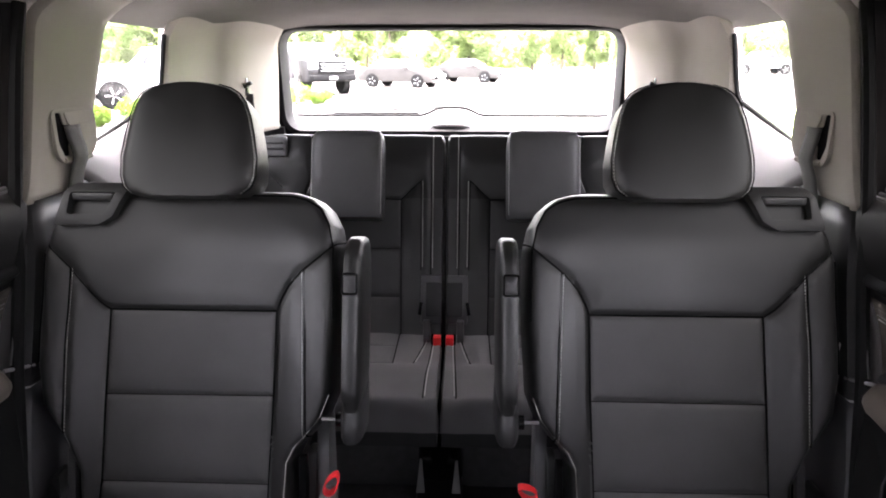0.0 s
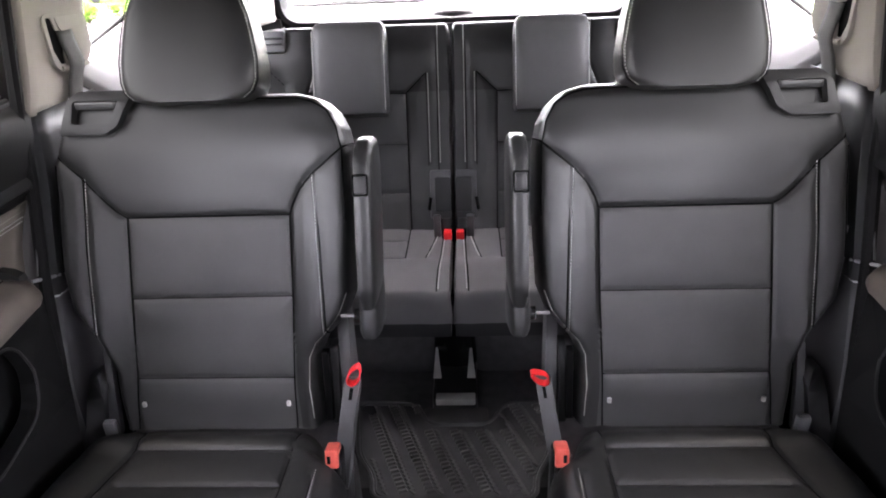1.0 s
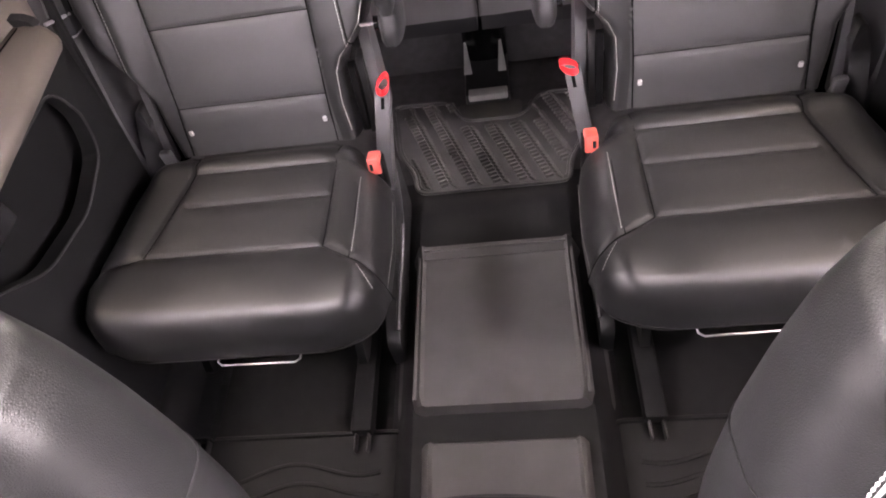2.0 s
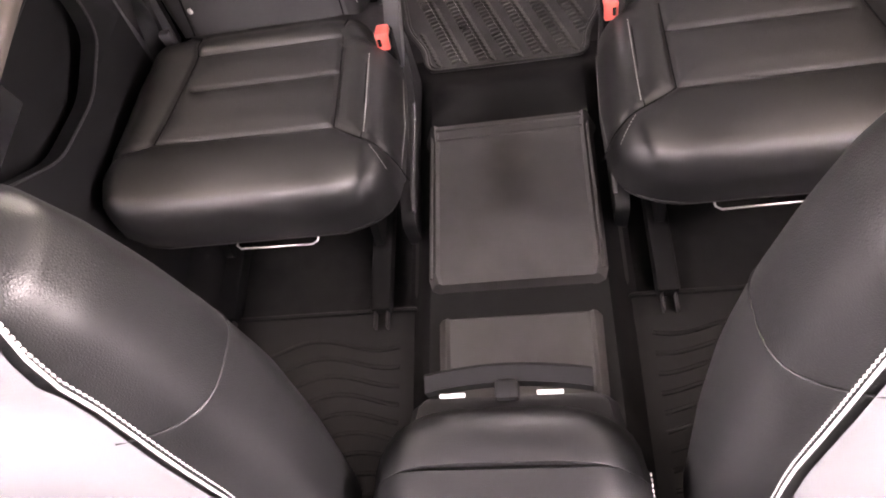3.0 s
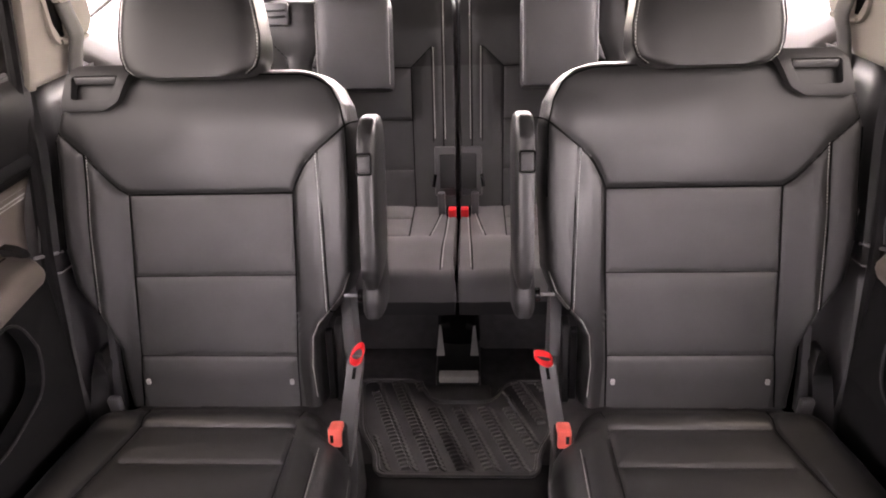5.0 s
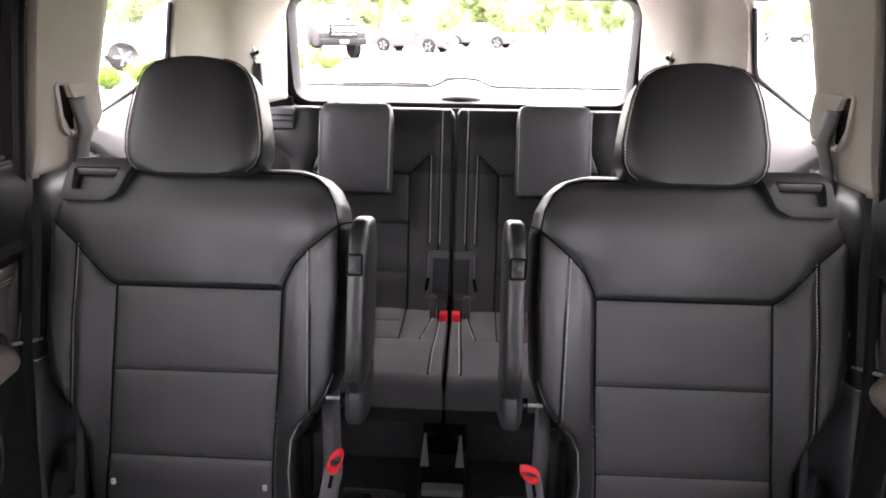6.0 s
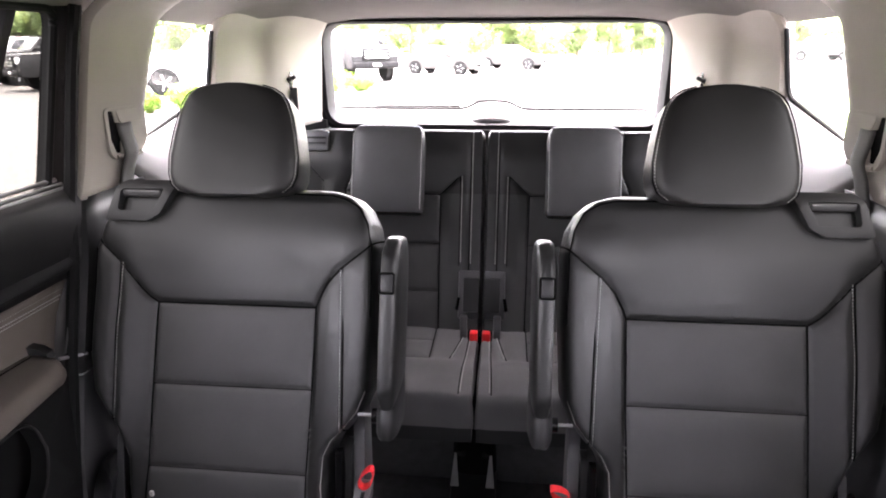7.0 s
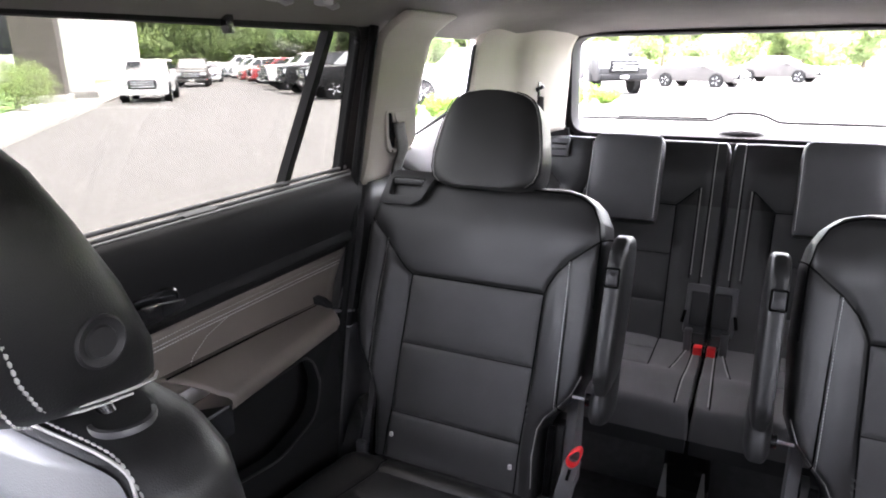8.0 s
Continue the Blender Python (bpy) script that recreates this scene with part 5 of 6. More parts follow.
def rail_trim(s):
    t = thing("seat_rail_cover", "dark plastic seat rail cover beside the tunnel", "rail cover", (s * 0.183, 0.62, 0.0), "rail covers")
    part("cover", plate(rounded([(-0.05, 0.0), (0.38, 0.0), (0.375, 0.15), (0.355, 0.19), (0.32, 0.185), (0.28, 0.14), (0.22, 0.117), (0.02, 0.125), (-0.05, 0.09)], 0.02), [], lambda a, b: (s * (0.004 + 0.10 * max(0, a - 0.25)), a, b), (s * 0.026, 0, 0), 0.009), PLASTIC, t)
    part("edge", tube([(s * 0.004, -0.03, 0.112), (s * 0.004, 0.02, 0.124), (s * 0.004, 0.16, 0.118), (s * 0.006, 0.22, 0.118)], 0.0045, 8), PLASTIC_GREY, t, "pale edge strip")
    return t


rail_trim(-1)
rail_trim(1)

# ---- front seats ----
def front_seat():
    seat = thing("driver_row_seat", "black leather front seat with white piping, seen from behind", "seat", (-0.425, 0.0, 0.0), "front seats")
    # heights with half width, front and rear of each section
    SEC = [(0.30, 0.225, -0.06, 0.140), (0.46, 0.228, -0.012, 0.185), (0.58, 0.226, 0.023, 0.210), (0.68, 0.220, 0.045, 0.219), (0.76, 0.209, 0.070, 0.223), (0.82, 0.200, 0.084, 0.222), (0.86, 0.188, 0.093, 0.220), (0.885, 0.168, 0.102, 0.212), (0.898, 0.138, 0.116, 0.202), (0.905, 0.10, 0.130, 0.192), (0.908, 0.05, 0.145, 0.178)]
    zs = np.concatenate([np.linspace(0.30, 0.78, 17), np.linspace(0.79, 0.908, 18)])
    rs = []
    for z in zs:
        a, f, r = (lerp([(q[0], q[i]) for q in SEC], z) for i in (1, 2, 3))
        ring = []
        for x, y in oval(a, (r - f) / 2, 64, 3.0):
            front = y < 0
            dish = 0.020 * (1 - (x / a) ** 2) ** 2 if front and z < 0.8 else 0.0
            ring.append(Vector((x, (f + r) / 2 + y + dish, z)))
        rs.append(ring)
    part("backrest", rings(rs), LEATHER, seat, "black leather front backrest")

    def section(z, t, out=0.0):
        """A point on the backrest's skin at a height and angle."""
        a, f, r = (lerp([(q[0], q[i]) for q in SEC], z) for i in (1, 2, 3))
        c, s = math.cos(t), math.sin(t)
        x = (a + out) * math.copysign(abs(c) ** (2 / 3), c)
        y = ((r - f) / 2 + out) * math.copysign(abs(s) ** (2 / 3), s)
        return Vector((x, (f + r) / 2 + y, z))

    # perforated front face inside a piped edge
    def arch(z):
        return min((z - 0.861) / 0.035, 1.0) ** 5 if z > 0.861 else 0.0

    def half(z):
        return lerp([(0.30, 46), (0.80, 48), (0.84, 53), (0.866, 62)], z)

    rows = []
    for z in np.concatenate([np.linspace(0.36, 0.85, 22), np.linspace(0.856, 0.8955, 18)]):
        rows.append([section(z, radians(d), 0.004) + Vector((0, 0.020 * (1 - (section(z, radians(d)).x / lerp([(q[0], q[1]) for q in SEC], z)) ** 2) ** 2 if z < 0.8 else 0, 0)) for d in np.linspace(270 - (half(z) - 5) * (1 - arch(z)), 270 + (half(z) - 5) * (1 - arch(z)), 25)])
    sheet("front_panel", grid(rows), FRONT_LEATHER, seat, "perforated leather front panel with windscreen light in its colour")
    for d0 in (208, 332):
        side = 1 if d0 > 270 else -1
        line = [section(z, radians(270 + side * half(z)), 0.0045) for z in np.linspace(0.36, 0.862, 16)]
        top = [section(0.866 + 0.035 * k ** 0.2, radians(d0 + (270 - d0) * k), 0.0035) for k in (0.005, 0.02, 0.05, 0.1, 0.2, 0.35, 0.5, 0.65, 0.8, 0.9, 1.0)]
        part("piping", tube(line + top, 0.0014, 6), THREAD, seat, "white piping")
        out = [section(z, radians(270 + side * (half(z) + 2)), 0.0015) for z in np.linspace(0.36, 0.866, 16)] + [section(0.870 + 0.033 * k ** 0.2, radians(d0 + (270 - d0) * k), 0.0015) for k in (0.005, 0.02, 0.05, 0.1, 0.2, 0.35, 0.5, 0.65, 0.8, 0.9, 1.0)]
        part("stitching", stitches(out, 0.0045, 0.0013, r=0.0010), THREAD, seat, "pale stitching")
    for d0, d1 in ((-50, 70), (110, 230)):
        part("side_seam", tube([section(0.665 + 0.0006 * (35 - min(d, 180 - d)), radians(d), 0.0001) for d in np.linspace(d0, d1, 30)], 0.0009, 5), LEATHER, seat, "sewn side seam")
    # headrest, leaning forward at its top
    rs = []
    for z, a, f, r in ((0.904, 0.090, 0.085, 0.180), (0.910, 0.108, 0.072, 0.198), (0.922, 0.119, 0.062, 0.208), (0.95, 0.126, 0.050, 0.206), (1.00, 0.126, 0.030, 0.188), (1.05, 0.120, 0.014, 0.164), (1.085, 0.110, 0.008, 0.146), (1.105, 0.096, 0.014, 0.130), (1.115, 0.070, 0.030, 0.112), (1.118, 0.03, 0.050, 0.090)):
        rs.append([Vector((x, (f + r) / 2 + y, z - (y - 0.0) * 0.16)) for x, y in oval(a, (r - f) / 2, 56, 4.0)])
    head = part("headrest", rings(rs), LEATHER, seat, "black leather headrest")
    for s in (-1, 1):
        line = [Vector((s * (a - 0.003), f + k, z)) for z, a, f, k in ((0.9175, 0.108, 0.066, 0.056), (0.920, 0.113, 0.066, 0.046), (0.930, 0.121, 0.058, 0.040), (0.955, 0.1265, 0.050, 0.036), (1.00, 0.1265, 0.030, 0.048), (1.05, 0.1205, 0.014, 0.056), (1.085, 0.110, 0.008, 0.056))]
        part("stitching", stitches(line, 0.0045, 0.0015, r=0.0015), THREAD, head, "white stitching")
        part("stitching", stitches([p + Vector((-s * 0.002, -0.016, -0.004)) for p in line[1:]], 0.0045, 0.0015, r=0.0013), THREAD, head, "white stitching")
        low = [Vector((s * x, y, 0.9165 - (y - 0.13) * 0.16)) for x, y in ((0.1065, 0.112), (0.113, 0.130), (0.114, 0.150), (0.113, 0.170), (0.108, 0.190), (0.098, 0.200))]
        part("piping", tube(low, 0.0012, 6), THREAD, head, "white piping")
        part("piping", tube([p + Vector((-s * 0.003, -0.002, -0.005)) for p in low[:4]], 0.0011, 6), THREAD, head, "white piping")
        c = Vector((s * 0.1255, 0.140, 0.962))
        knob = [[c + Vector((s * dx, a * k, b * k)) for a, b in oval(0.019, 0.019, 28, 2)] for k, dx in ((1.0, -0.002), (1.0, 0.0015), (0.9, 0.003), (0.72, 0.0015), (0.62, 0.001), (0.55, 0.003), (0.2, 0.0035))]
        part("tilt_button", rings(knob), PLASTIC, head, "round black tilt button")
        x = s * 0.120
        part("post_collar", rings([[Vector((x + a * k, 0.150 + b * k, z)) for a, b in oval(0.024, 0.024, 28, 2.0)] for k, z in ((1, 0.850), (1, 0.8955), (0.95, 0.8990), (0.82, 0.8995), (0.76, 0.895), (0.5, 0.895))]), HINGE_GREY, seat, "dark grey headrest collar")
        part("headrest_post", tube([(x, 0.150, 0.88), (s * 0.100, 0.146, 0.915), (s * 0.088, 0.142, 0.95)], 0.006, 10), GLOSS_BLACK, seat, "black headrest post")
    # cushion and base
    rs = [[Vector((x, -0.30 + y, z)) for x, y in oval(0.25 * k, 0.27 * k, 40, 4)] for z, k in ((0.16, 0.92), (0.20, 1.0), (0.30, 1.0), (0.335, 0.96), (0.35, 0.85))]
    part("cushion", rings(rs), LEATHER, seat, "black leather cushion")
    part("seat_base", rbox(-0.20, 0.20, -0.50, 0.02, 0.0, 0.17, 0.02), PLASTIC, seat)
    return seat


# black seat leather made pale: windscreen light put into its colour
FRONT_LEATHER = material("lit_perforated_leather", (0.135, 0.138, 0.142), 0.38, vary=0.1, vscale=8, bump=0.2, bscale=500, kind="cells")
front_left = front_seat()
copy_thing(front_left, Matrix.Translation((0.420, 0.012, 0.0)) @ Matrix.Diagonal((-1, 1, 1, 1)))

# ---- front console ----
console = thing("front_console", "black centre console with leather armrest lid", "console", (0, 0, 0))
rows = []
rs = []
for y, k, zt in ((-0.70, 1.05, 0.36), (0.02, 1.05, 0.36), (0.12, 1.0, 0.36), (0.165, 0.93, 0.36), (0.176, 0.85, 0.355)):
    rs.append([Vector((0.135 * k, y, 0.0)), Vector((0.14 * k, y, 0.2)), Vector((0.138 * k, y, zt - 0.02)), Vector((0.125 * k, y, zt)), Vector((-0.125 * k, y, zt)), Vector((-0.138 * k, y, zt - 0.02)), Vector((-0.14 * k, y, 0.2)), Vector((-0.135 * k, y, 0.0))])
part("body", rings(rs), PLASTIC, console)
rows = []
for y, z, w in ((0.153, 0.385, 0.112), (0.150, 0.405, 0.126), (0.140, 0.424, 0.136), (0.122, 0.436, 0.142), (0.100, 0.441, 0.145), (0.088, 0.440, 0.146), (0.0835, 0.434, 0.146)):
    rows.append([Vector((w * 1.04 * t - 0.006, y - 0.02 * abs(t) ** 4, z - 0.05 * abs(t) ** 6)) for t in np.linspace(-1, 1, 29)])
sheet("lid_rear", grid(rows), LEATHER, console, "black leather lid end", 0.004)
rows = []
for y, z, w in ((0.0825, 0.433, 0.147), (0.078, 0.441, 0.148), (0.03, 0.446, 0.150), (-0.10, 0.447, 0.150), (-0.32, 0.443, 0.145), (-0.34, 0.43, 0.14)):
    rows.append([Vector((w * 1.04 * t - 0.006, y, z - 0.06 * abs(t) ** 6)) for t in np.linspace(-1, 1, 29)])
sheet("lid", grid(rows), LEATHER, console, "black leather armrest lid", 0.004)
for s in (-1, 1):
    part("stitching", stitches([(s * 0.1495, y, 0.394) for y in (0.078, 0.0, -0.3)], r=0.0012), THREAD, console, "pale stitching")
lip = []
for x in np.linspace(-0.096, 0.098, 25):
    c = 0.010 * (1 - (x / 0.1) ** 2)
    lip.append([Vector((x, 0.168 + c, 0.418)), Vector((x, 0.186 + c, 0.424)), Vector((x, 0.190 + c, 0.420)), Vector((x, 0.190 + c, 0.405)), Vector((x, 0.168 + c, 0.395))])
part("rear_lip", rings(lip), SATIN_BLACK, console, "black rear trim lip")
part("latch", rbox(-0.014, 0.014, 0.158, 0.180, 0.405, 0.424, 0.004), SATIN_BLACK, console)
for x0, x1 in ((-0.078, -0.048), (0.034, 0.064)):
    part("label", rbox(x0, x1, 0.1615, 0.1665, 0.418, 0.4215, 0.0008), WHITE_TAG, console, "small white label")

# ---- outside: the car park ----
ground = thing("ground", "pale sunlit asphalt car park with worn surface", "ground", kind="structure")
part("asphalt", plate([(-400, -400), (400, -400), (400, 400), (-400, 400)], [], lambda a, b: (a, b, GROUND_Z), (0, 0, -0.3)), ASPHALT, ground, smooth=False)


def leaf_cloud(centres, n, size, seed):
    """Corners of small leaves scattered through lumpy clumps: (centre, radii)."""
    rng = np.random.default_rng(seed)
    c = np.repeat(np.array([q for q, _ in centres], float), n, 0)
    r = np.repeat(np.array([q for _, q in centres], float), n, 0)
    d = rng.normal(size=c.shape)
    d /= np.linalg.norm(d, axis=1)[:, None]
    k = rng.uniform(0.5, 1.08, len(c)) * (1 + 0.18 * np.sin(5 * d[:, 0] + c[:, 0]) * np.cos(4 * d[:, 2] + c[:, 1]))
    p = c + d * r * k[:, None]
    a, b = rng.normal(size=c.shape), rng.normal(size=c.shape)
    a *= (size * rng.uniform(0.6, 1.3, len(c)) / np.linalg.norm(a, axis=1))[:, None]
    b *= (size * rng.uniform(0.4, 0.8, len(c)) / np.linalg.norm(b, axis=1))[:, None]
    return np.stack([p - a, p + b, p + a, p - b], 1).reshape(-1, 3)


def foliage(name, corners, mat, parent):
    """Links four-cornered leaves as one mesh."""
    me = bpy.data.meshes.new(name)
    n = len(corners)
    me.vertices.add(n)
    me.vertices.foreach_set("co", corners.astype(np.float32).ravel())
    me.loops.add(n)
    me.loops.foreach_set("vertex_index", np.arange(n, dtype=np.int32))
    me.polygons.add(n // 4)
    me.polygons.foreach_set("loop_start", np.arange(0, n, 4, dtype=np.int32))
    me.update(calc_edges=True)
    me.validate()
    me.materials.append(mat)
    ob = new(name, me)
    ob.parent = parent
    return ob


def bush(x, y, r, h, mat, seed, word="clipped green"):
    b = thing("bush", word + " shrub beside the car park", "shrub", (x, y, GROUND_Z), "shrubs")
    rng = random.Random(seed)
    cl = [((rng.uniform(-0.5, 0.5) * r, rng.uniform(-0.5, 0.5) * r, h * rng.uniform(0.35, 0.65)), (r * 0.62, r * 0.62, h * 0.42)) for _ in range(5)]
    foliage("foliage", leaf_cloud(cl, 1100, 0.030 + 0.012 * r, seed), mat, b)
    for k in range(3):
        part("stem", tube([(0.05 * k - 0.05, 0.03 * k, 0), (0.12 * k - 0.12, 0.05 * k, h * 0.5)], 0.02, 6), BARK, b)
    return b


def tree(x, y, h, seed, mat=None):
    t = thing("tree", "leafy green tree at the edge of the car park", "tree", (x, y, GROUND_Z), "trees")
    rng = random.Random(seed)
    part("trunk", rings([[Vector((a * k + 0.1 * math.sin(q * 3 + seed), b * k, h * 0.55 * q)) for a, b in oval(0.22 * h / 9, 0.22 * h / 9, 10, 2)] for q, k in ((0, 1.3), (0.1, 1.0), (0.5, 0.75), (1, 0.45))]), BARK, t)
    cl = []
    for i in range(13):
        an, rr = rng.uniform(0, 6.28), h * rng.uniform(0.05, 0.24)
        z = h * rng.uniform(0.16, 0.86)
        p = (rr * math.cos(an), rr * math.sin(an), z)
        cl.append((p, (h * rng.uniform(0.11, 0.18),) * 2 + (h * rng.uniform(0.09, 0.14),)))
        if i < 5:
            part("limb", tube([(0, 0, h * 0.35 + 0.02 * i * h), (p[0] * 0.6, p[1] * 0.6, z * 0.85), p], 0.05 * h / 9, 6), BARK, t)
    foliage("crown", leaf_cloud(cl, 1000, 0.020 * h, seed), mat or LEAVES, t)
    return t


def wheel(parent, x, y, r, w, s):
    t = part("tyre", rings([[Vector((x + a * k, y + s * dy, r + b * k)) for a, b in oval(r, r, 28, 2)] for k, dy in ((0.70, -w), (0.96, -w), (1.0, -w * 0.7), (1.0, 0), (0.96, w * 0.25), (0.68, w * 0.25))]), TYRE, parent, "black tyre")
    part("rim", rings([[Vector((x + a * k, y + s * dy, r + b * k)) for a, b in oval(r * 0.68, r * 0.68, 28, 2)] for k, dy in ((1.0, w * 0.2), (0.93, w * 0.1), (0.35, w * 0.02), (0.3, w * 0.15), (0.1, w * 0.16))]), RIM, t, "alloy rim")
    for i in range(5):
        a = 2 * math.pi * i / 5
        part("spoke", tube([(x + 0.1 * r * math.cos(a), y + s * w * 0.14, r + 0.1 * r * math.sin(a)), (x + 0.64 * r * math.cos(a), y + s * w * 0.2, r + 0.64 * r * math.sin(a))], 0.07 * r, 6), RIM, t)


def vehicle(name, label, category, x, y, turn, L, W, lower, cabin, panes, colour, wheel_r, axles, tall_face):
    """A parked vehicle: lower body and cabin by their side outlines, front towards +x before it is turned."""
    v = thing(name, label, category, (0, 0, 0), "parked vehicles")
    v.matrix_basis = pose(x, y, GROUND_Z, 0, 0, turn)
    h = W / 2

    def slab(outline, hw, top, zmin, zmax):
        bm = plate(rounded(outline, 0.10, 4), [], lambda a, b: (a, -hw, b), (0, 2 * hw, 0))
        for q in bm.verts:
            k = max(0, min(1, (q.co.z - zmin) / (zmax - zmin)))
            q.co.y *= 1 - top * k ** 1.5 - 0.05 * max(0, abs(q.co.x) / (L / 2) - 0.8) / 0.2
        bmesh.ops.bevel(bm, geom=[e for e in bm.edges if len(e.link_faces) == 2 and e.calc_face_angle(0) > 0.7], offset=0.04, segments=2, profile=0.5, affect="EDGES")
        return bm
    zl = [b for _, b in lower]
    part("body", slab(lower, h, 0.04, min(zl), max(zl)), colour, v)
    zc = [b for _, b in cabin]
    part("cabin", slab(cabin, h * 0.94, 0.16, min(zc), max(zc)), colour, v)
    for p in panes:
        for s in (-1, 1):
            def at(a, b, s=s):
                k = max(0, min(1, (b - min(zc)) / (max(zc) - min(zc))))
                return (a, s * (h * 0.94 * (1 - 0.16 * k ** 1.5) + 0.006), b)
            part("side_window", plate(rounded(p, 0.05, 3), [], at, (0, -s * 0.03, 0)), WINDOW_DARK, v, "dark side window", smooth=False)
    a, b = Vector((cabin[1][0], 0, cabin[1][1])), Vector((cabin[2][0], 0, cabin[2][1]))
    n = Vector(((b - a).z, 0, -(b - a).x)).normalized()
    q = [a.lerp(b, 0.12), a.lerp(b, 0.9)]
    part("windscreen", rings([[q[0] + n * o + Vector((0, -h * 0.84, 0)), q[0] + n * o + Vector((0, h * 0.84, 0)), q[1] + n * o + Vector((0, h * 0.74, 0)), q[1] + n * o + Vector((0, -h * 0.74, 0))] for o in (0.012, -0.03)]), WINDOW_DARK, v, "dark windscreen", smooth=False)
    for ax in axles:
        for s in (-1, 1):
            part("wheel_arch", rings([[Vector((ax + c * k, s * (h - 0.05 + o), wheel_r + d * k)) for c, d in oval(wheel_r * 1.12, wheel_r * 1.12, 26, 2)] for k, o in ((1, 0.0), (1, 0.056), (0.9, 0.057))]), FRAME_BLACK, v, "black wheel arch")
            wheel(v, ax, s * (h - 0.02), wheel_r, 0.22, s)
    f, z0, z1 = L / 2, *tall_face
    part("grille", rbox(f - 0.05, f + 0.07, -h * 0.55, h * 0.55, z0 + 0.25 * (z1 - z0), z1, 0.03), FRAME_BLACK, v, "black grille")
    for i in range(3):
        z = z0 + (0.4 + 0.2 * i) * (z1 - z0)
        part("grille_bar", rbox(f + 0.04, f + 0.09, -h * 0.47, h * 0.47, z - 0.022, z + 0.022, 0.01), CHROME, v, "chrome bar")
    for s in (-1, 1):
        part("headlamp", rbox(f - 0.12, f + 0.02, min(s * h * 0.55, s * h * 0.92), max(s * h * 0.55, s * h * 0.92), z1 - 0.5 * (z1 - z0), z1 - 0.1 * (z1 - z0), 0.03), LAMP_GLASS, v, "clear headlamp")
        part("mirror", rbox(cabin[1][0] - 0.42, cabin[1][0] - 0.26, min(s * h, s * (h + 0.2)), max(s * h, s * (h + 0.2)), cabin[1][1] + 0.02, cabin[1][1] + 0.22, 0.04), colour, v)
        part("tail_lamp", rbox(-f - 0.01, -f + 0.08, min(s * h * 0.7, s * h * 0.93), max(s * h * 0.7, s * h * 0.93), z1 - 0.35, z1 - 0.05, 0.02), RED, v, "red tail lamp")
    part("bumper", rbox(f - 0.10, f + 0.08, -h * 0.94, h * 0.94, z0 - 0.14, z0 + 0.14 * (z1 - z0), 0.05, 3), FRAME_BLACK if z1 > 1.1 else colour, v, "front bumper")
    part("front_plate", rbox(f + 0.075, f + 0.09, -0.16, 0.16, z0 - 0.08, z0 + 0.02, 0.004), WHITE_TAG, v, "pale rectangular plate")
    return v


WHITE, BLACKP, SILVER, REDP, GREYP = paint("white_paint", (0.75, 0.75, 0.75)), material("black_paint", (0.010, 0.010, 0.011), 0.45, vary=0.1, vscale=2, spec=0.3), paint("silver_paint", (0.42, 0.43, 0.45)), paint("red_paint", (0.30, 0.03, 0.03)), material("grey_paint", (0.055, 0.052, 0.050), 0.4, vary=0.08, vscale=2, spec=0.3)


def pickup(x, y, turn, colour, word):
    return vehicle("pickup_truck", word + " pickup truck parked on asphalt", "truck", x, y, turn, 5.8, 2.05,
                   [(-2.9, 0.55), (2.85, 0.50), (2.9, 0.95), (2.8, 1.30), (1.25, 1.36), (-2.85, 1.34), (-2.9, 1.0)],
                   [(-0.95, 1.30), (1.35, 1.33), (0.75, 1.93), (-0.75, 1.95)],
                   [[(0.25, 1.38), (0.95, 1.38), (0.62, 1.82), (0.25, 1.84)], [(-0.75, 1.38), (0.15, 1.38), (0.15, 1.84), (-0.62, 1.84)]], colour, 0.42, (-1.75, 1.85), (0.68, 1.25))


def suv(x, y, turn, colour, word):
    return vehicle("suv", word + " sport utility vehicle parked on asphalt", "car", x, y, turn, 4.7, 1.9,
                   [(-2.3, 0.35), (2.25, 0.33), (2.35, 0.7), (2.2, 1.0), (1.1, 1.08), (-2.3, 1.08), (-2.35, 0.7)],
                   [(-2.25, 1.04), (1.25, 1.06), (0.5, 1.68), (-1.9, 1.70)],
                   [[(0.1, 1.12), (0.85, 1.12), (0.42, 1.56), (0.1, 1.58)], [(-0.95, 1.12), (0.0, 1.12), (0.0, 1.58), (-0.95, 1.6)], [(-1.95, 1.12), (-1.05, 1.12), (-1.05, 1.6), (-1.75, 1.58)]], colour, 0.37, (-1.4, 1.42), (0.45, 0.92))


def sedan(x, y, turn, colour, word):
    return vehicle("sedan", word + " sedan parked on asphalt", "car", x, y, turn, 4.6, 1.8,
                   [(-2.25, 0.3), (2.2, 0.28), (2.3, 0.55), (2.15, 0.78), (0.95, 0.95), (-1.7, 0.98), (-2.25, 0.92), (-2.3, 0.6)],
                   [(-1.75, 0.94), (1.05, 0.93), (0.2, 1.43), (-0.95, 1.44)],
                   [[(-0.1, 0.99), (0.68, 0.99), (0.16, 1.35), (-0.1, 1.37)], [(-1.2, 0.99), (-0.2, 0.99), (-0.2, 1.37), (-0.85, 1.36)]], colour, 0.33, (-1.35, 1.4), (0.35, 0.72))


# behind the liftgate
truck = pickup(-7.62, 30.9, -53, BLACKP, "black lifted")
truck.matrix_basis = truck.matrix_basis @ Matrix.Scale(1.14, 4)
sedan(-3.5, 36.6, -22, GREYP, "grey")
sedan(0.2, 43.2, -20, GREYP, "grey")
pickup(-10.1, 22.6, -151, WHITE, "white")
pickup(27, 62, 180, SILVER, "silver")
bush(-5.9, 22.9, 0.65, 0.75, LEAVES_LIME, 3, "lime green")
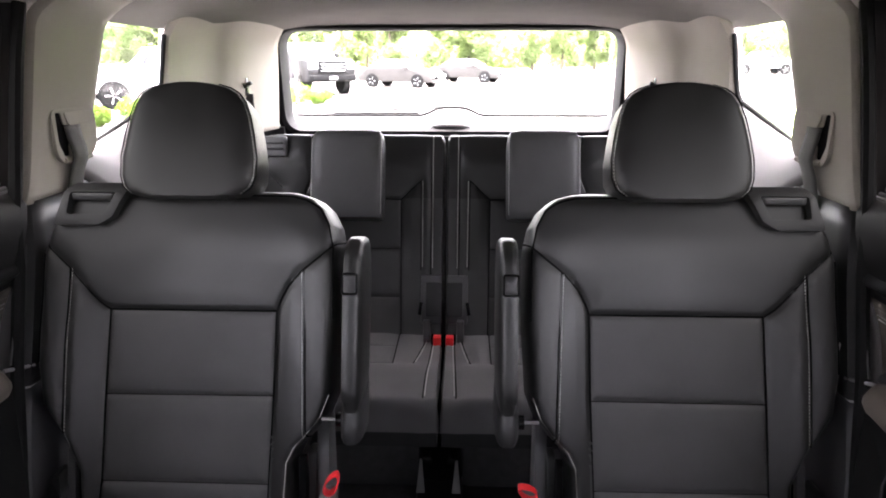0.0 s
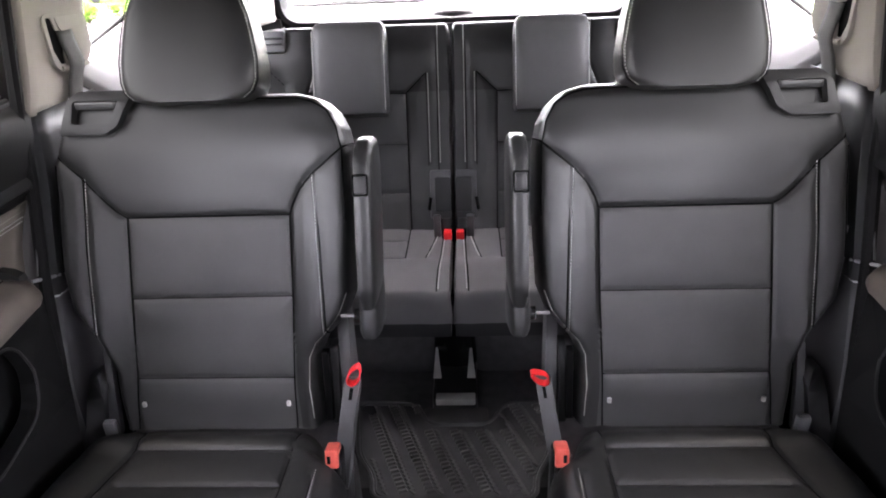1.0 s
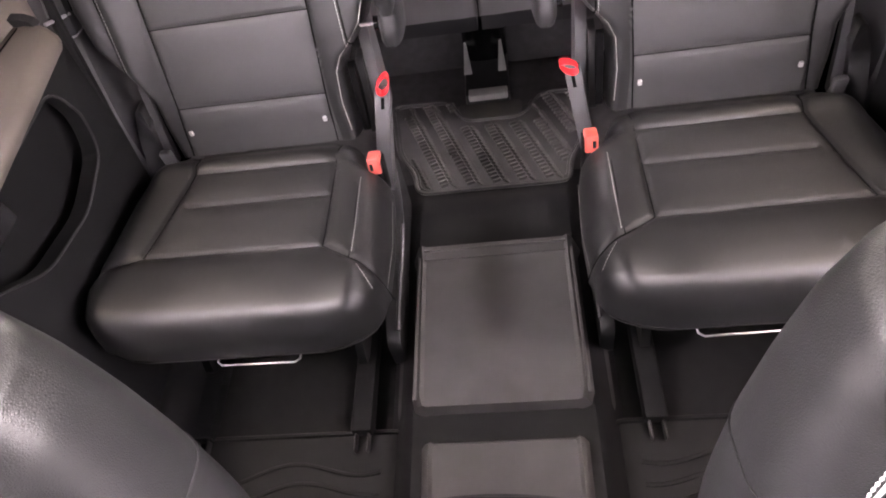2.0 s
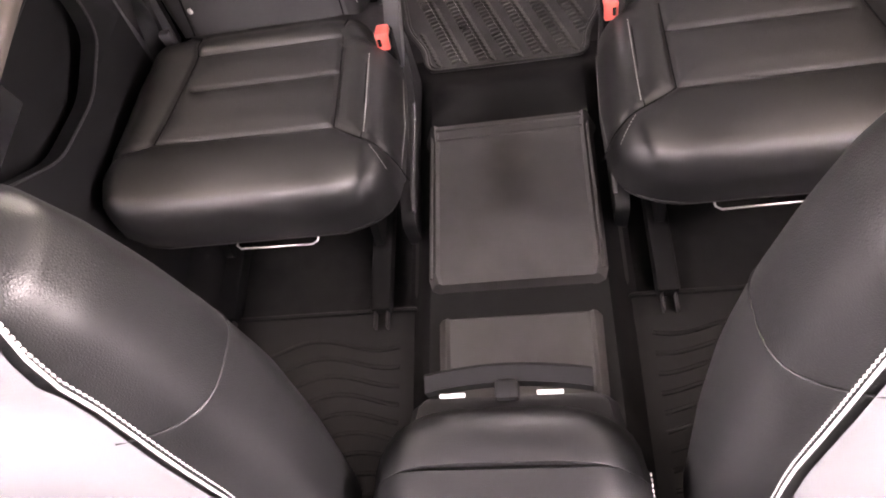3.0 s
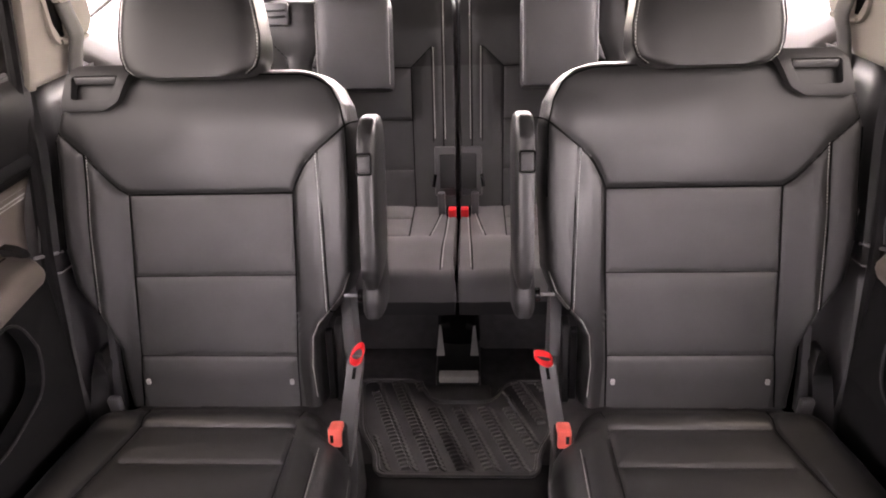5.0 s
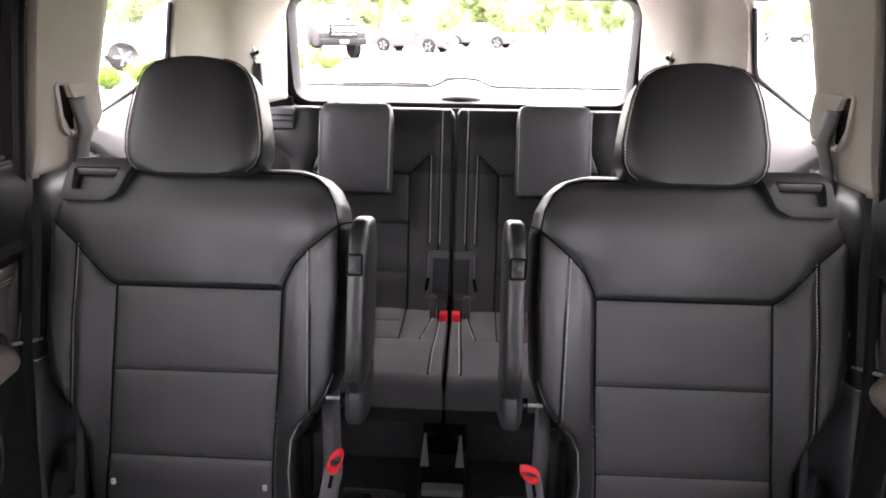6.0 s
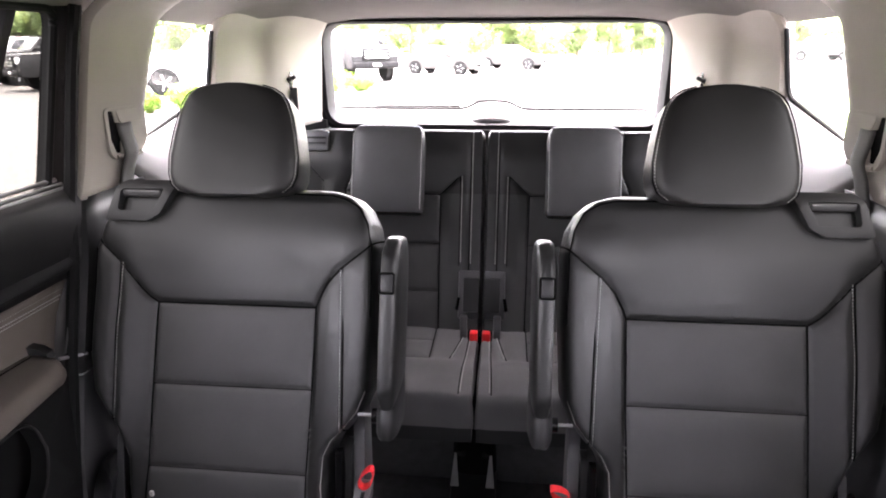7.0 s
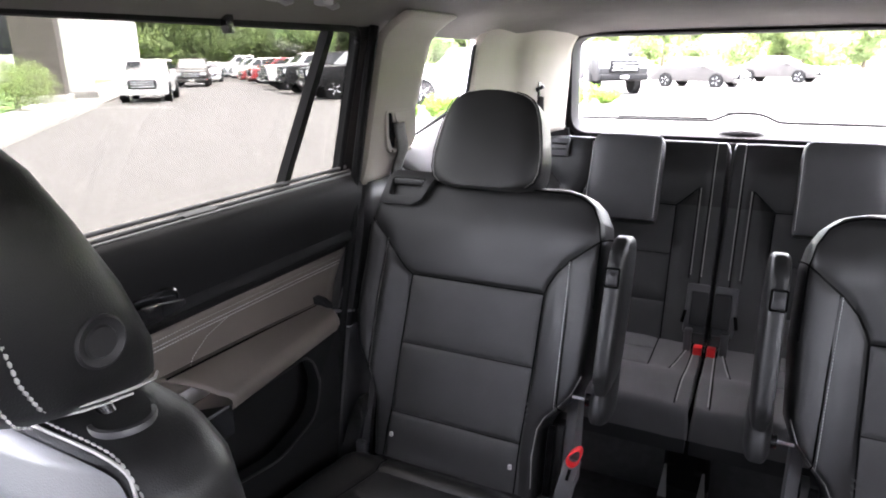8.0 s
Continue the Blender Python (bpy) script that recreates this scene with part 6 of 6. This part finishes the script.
bush(-5.1, 23.4, 0.4, 0.5, LEAVES_LIME, 4, "lime green")
bush(-7.9, 15.7, 0.45, 0.64, LEAVES_LIME, 5, "lime green")
bush(-8.85, 15.5, 0.32, 0.52, LEAVES_LIME, 6, "lime green")
# along the side
suv(-24.1, 19.9, -47, WHITE, "white")
suv(-33.6, 31.2, -47, GREYP, "dark grey")
sedan(-38.6, 37.4, -46, WHITE, "white")
side_row = [(pickup, WHITE, "white"), (suv, SILVER, "silver"), (suv, WHITE, "white"), (sedan, REDP, "dark red"), (suv, REDP, "red"), (suv, SILVER, "pale silver"), (pickup, WHITE, "white"), (pickup, BLACKP, "black"), (pickup, BLACKP, "black")]
for k, (make, colour, word) in enumerate(side_row):
    t = k / (len(side_row) - 1)
    make(-45.0 + 29.2 * t, 48.0 - 23.6 * t, -128, colour, word)

# pavement strip with kerb
kerb = thing("pavement", "pale concrete pavement with a raised kerb", "pavement", kind="structure")
strip = [(-11.5, 5.4), (-14.8, 8.6), (-20.4, 14.1), (-25.4, 19.0), (-33.5, 27.5), (-60, 54), (-64, 52), (-36.0, 25.2), (-28.6, 18.5), (-24.6, 14.8), (-20.7, 11.5), (-15.5, 6.5), (-13.0, 3.4)]
part("slab", plate(strip, [], lambda a, b: (a, b, GROUND_Z + 0.12), (0, 0, -0.13)), CONCRETE, kerb, smooth=False)
lawn = thing("lawn", "strip of bright green grass beyond the pavement", "grass", kind="structure")
part("turf", plate([(-13.0, 3.4), (-15.5, 6.5), (-20.7, 11.5), (-24.6, 14.8), (-28.6, 18.5), (-36.0, 25.2), (-64, 52), (-80, 30), (-40, -6)], [], lambda a, b: (a, b, GROUND_Z + 0.11), (0, 0, -0.1)), GRASS, lawn, smooth=False)
part("turf", plate([(4.5, 10.5), (8.4, 20.5), (16, 24), (60, 50), (60, 40), (20, 8)], [], lambda a, b: (a, b, GROUND_Z + 0.02), (0, 0, -0.1)), GRASS, lawn, smooth=False)
marks = thing("parking_lines", "faded white painted parking bay lines", "road marking", kind="structure")
for a, b in (((-19.6, 17.0), (-22.4, 15.4)), ((-21.9, 19.0), (-24.8, 17.0)), ((-26.0, 23.0), (-29.0, 20.5))):
    d = (Vector(b) - Vector(a)).normalized().orthogonal() * 0.06
    part("line", plate([tuple(Vector(a) - d), tuple(Vector(b) - d), tuple(Vector(b) + d), tuple(Vector(a) + d)], [], lambda p, q: (p, q, GROUND_Z + 0.012), (0, 0, -0.008)), WHITE_LINE, marks, smooth=False)
for i, (x, y, r, h) in enumerate(((-22.4, 13.1, 1.15, 1.75), (-24.0, 12.6, 1.0, 1.6), (-28.7, 18.6, 0.8, 1.5), (-21.4, 10.4, 1.0, 1.6), (-29.6, 18.6, 0.8, 1.45), (-30.9, 20.3, 0.85, 1.45), (-32.2, 21.6, 0.85, 1.4), (-33.4, 23.0, 0.8, 1.4), (-34.6, 24.2, 0.8, 1.4))):
    bush(x, y, r, h, LEAVES, 20 + i)

building = thing("showroom_building", "white rendered showroom with brick pier and white columns", "building", (0, 0, GROUND_Z))
facade = Matrix.Translation((-52.5, 33.5, 0)) @ Matrix.Rotation(radians(36), 4, "Z")
part("wall", rbox(-14, 5.0, 0, 9, 0, 8.0, 0.05, 1, m=facade), WALL_WHITE, building, smooth=False)
for i in range(4):
    w = part("window", rbox(-12.5 + 4.2 * i, -9.8 + 4.2 * i, -0.06, 0.1, 2.2, 5.2, 0.03, 1, m=facade), WINDOW_DARK, building, "dark shop window", smooth=False)
    part("frame", rbox(-12.7 + 4.2 * i, -9.6 + 4.2 * i, -0.04, 0.06, 2.0, 2.2, 0.02, 1, m=facade), WALL_WHITE, w, smooth=False)
part("cornice", rbox(-14.2, 5.2, -0.3, 0.3, 7.6, 8.1, 0.05, 1, m=facade), WALL_WHITE, building, smooth=False)
for px, py, mt, w, word in ((-25.6, 16.2, BRICK_WALL, 1.5, "dark brick pier"), (-27.2, 18.9, WALL_WHITE, 0.95, "white column")):
    turn = Matrix.Translation((px, py, 0)) @ Matrix.Rotation(radians(50), 4, "Z")
    c = part("column", rbox(-w / 2, w / 2, -w / 2, w / 2, 0.0, 6.0, 0.04, 1, m=turn), mt, building, word, smooth=False)
    part("column_base", rbox(-w / 2 - 0.14, w / 2 + 0.14, -w / 2 - 0.14, w / 2 + 0.14, 0.0, 0.4, 0.03, 1, m=turn), CONCRETE, c, smooth=False)
part("canopy", rbox(-4.0, 3.5, -1.3, 1.3, 5.9, 6.6, 0.05, 1, m=Matrix.Translation((-28, 17.5, 0)) @ Matrix.Rotation(radians(50), 4, "Z")), WALL_WHITE, building, "white canopy", smooth=False)

# trees round the lot
seeds = random.Random(7)
for i in range(24):
    a = -36 + i * 3.6
    tree(a + seeds.uniform(-1.5, 1.5), 76 + seeds.uniform(-4, 8), seeds.uniform(6.5, 9), 100 + i)
for i in range(14):
    t = i / 13
    tree(-84 + 46 * t + seeds.uniform(-2, 2), 60 + 26 * t + seeds.uniform(-4, 4), seeds.uniform(13, 18), 200 + i, LEAVES_DARK)
for i in range(7):
    tree(-63 + 2.2 * i, 50 + 2.4 * i, seeds.uniform(11, 14), 300 + i, LEAVES)
woods = thing("backdrop", "distant green woods behind the car park", "woods", kind="structure")
wall_pts = [((-110 + 11 * i, 100 + 9 * math.sin(i * 1.7), 2.0 + GROUND_Z), (9, 6, 6.0 + 2.0 * math.sin(i * 2.3))) for i in range(24)]
w = foliage("foliage", leaf_cloud(wall_pts, 5200, 0.40, 9), LEAVES, woods)
tagged(w, kind="stuff")
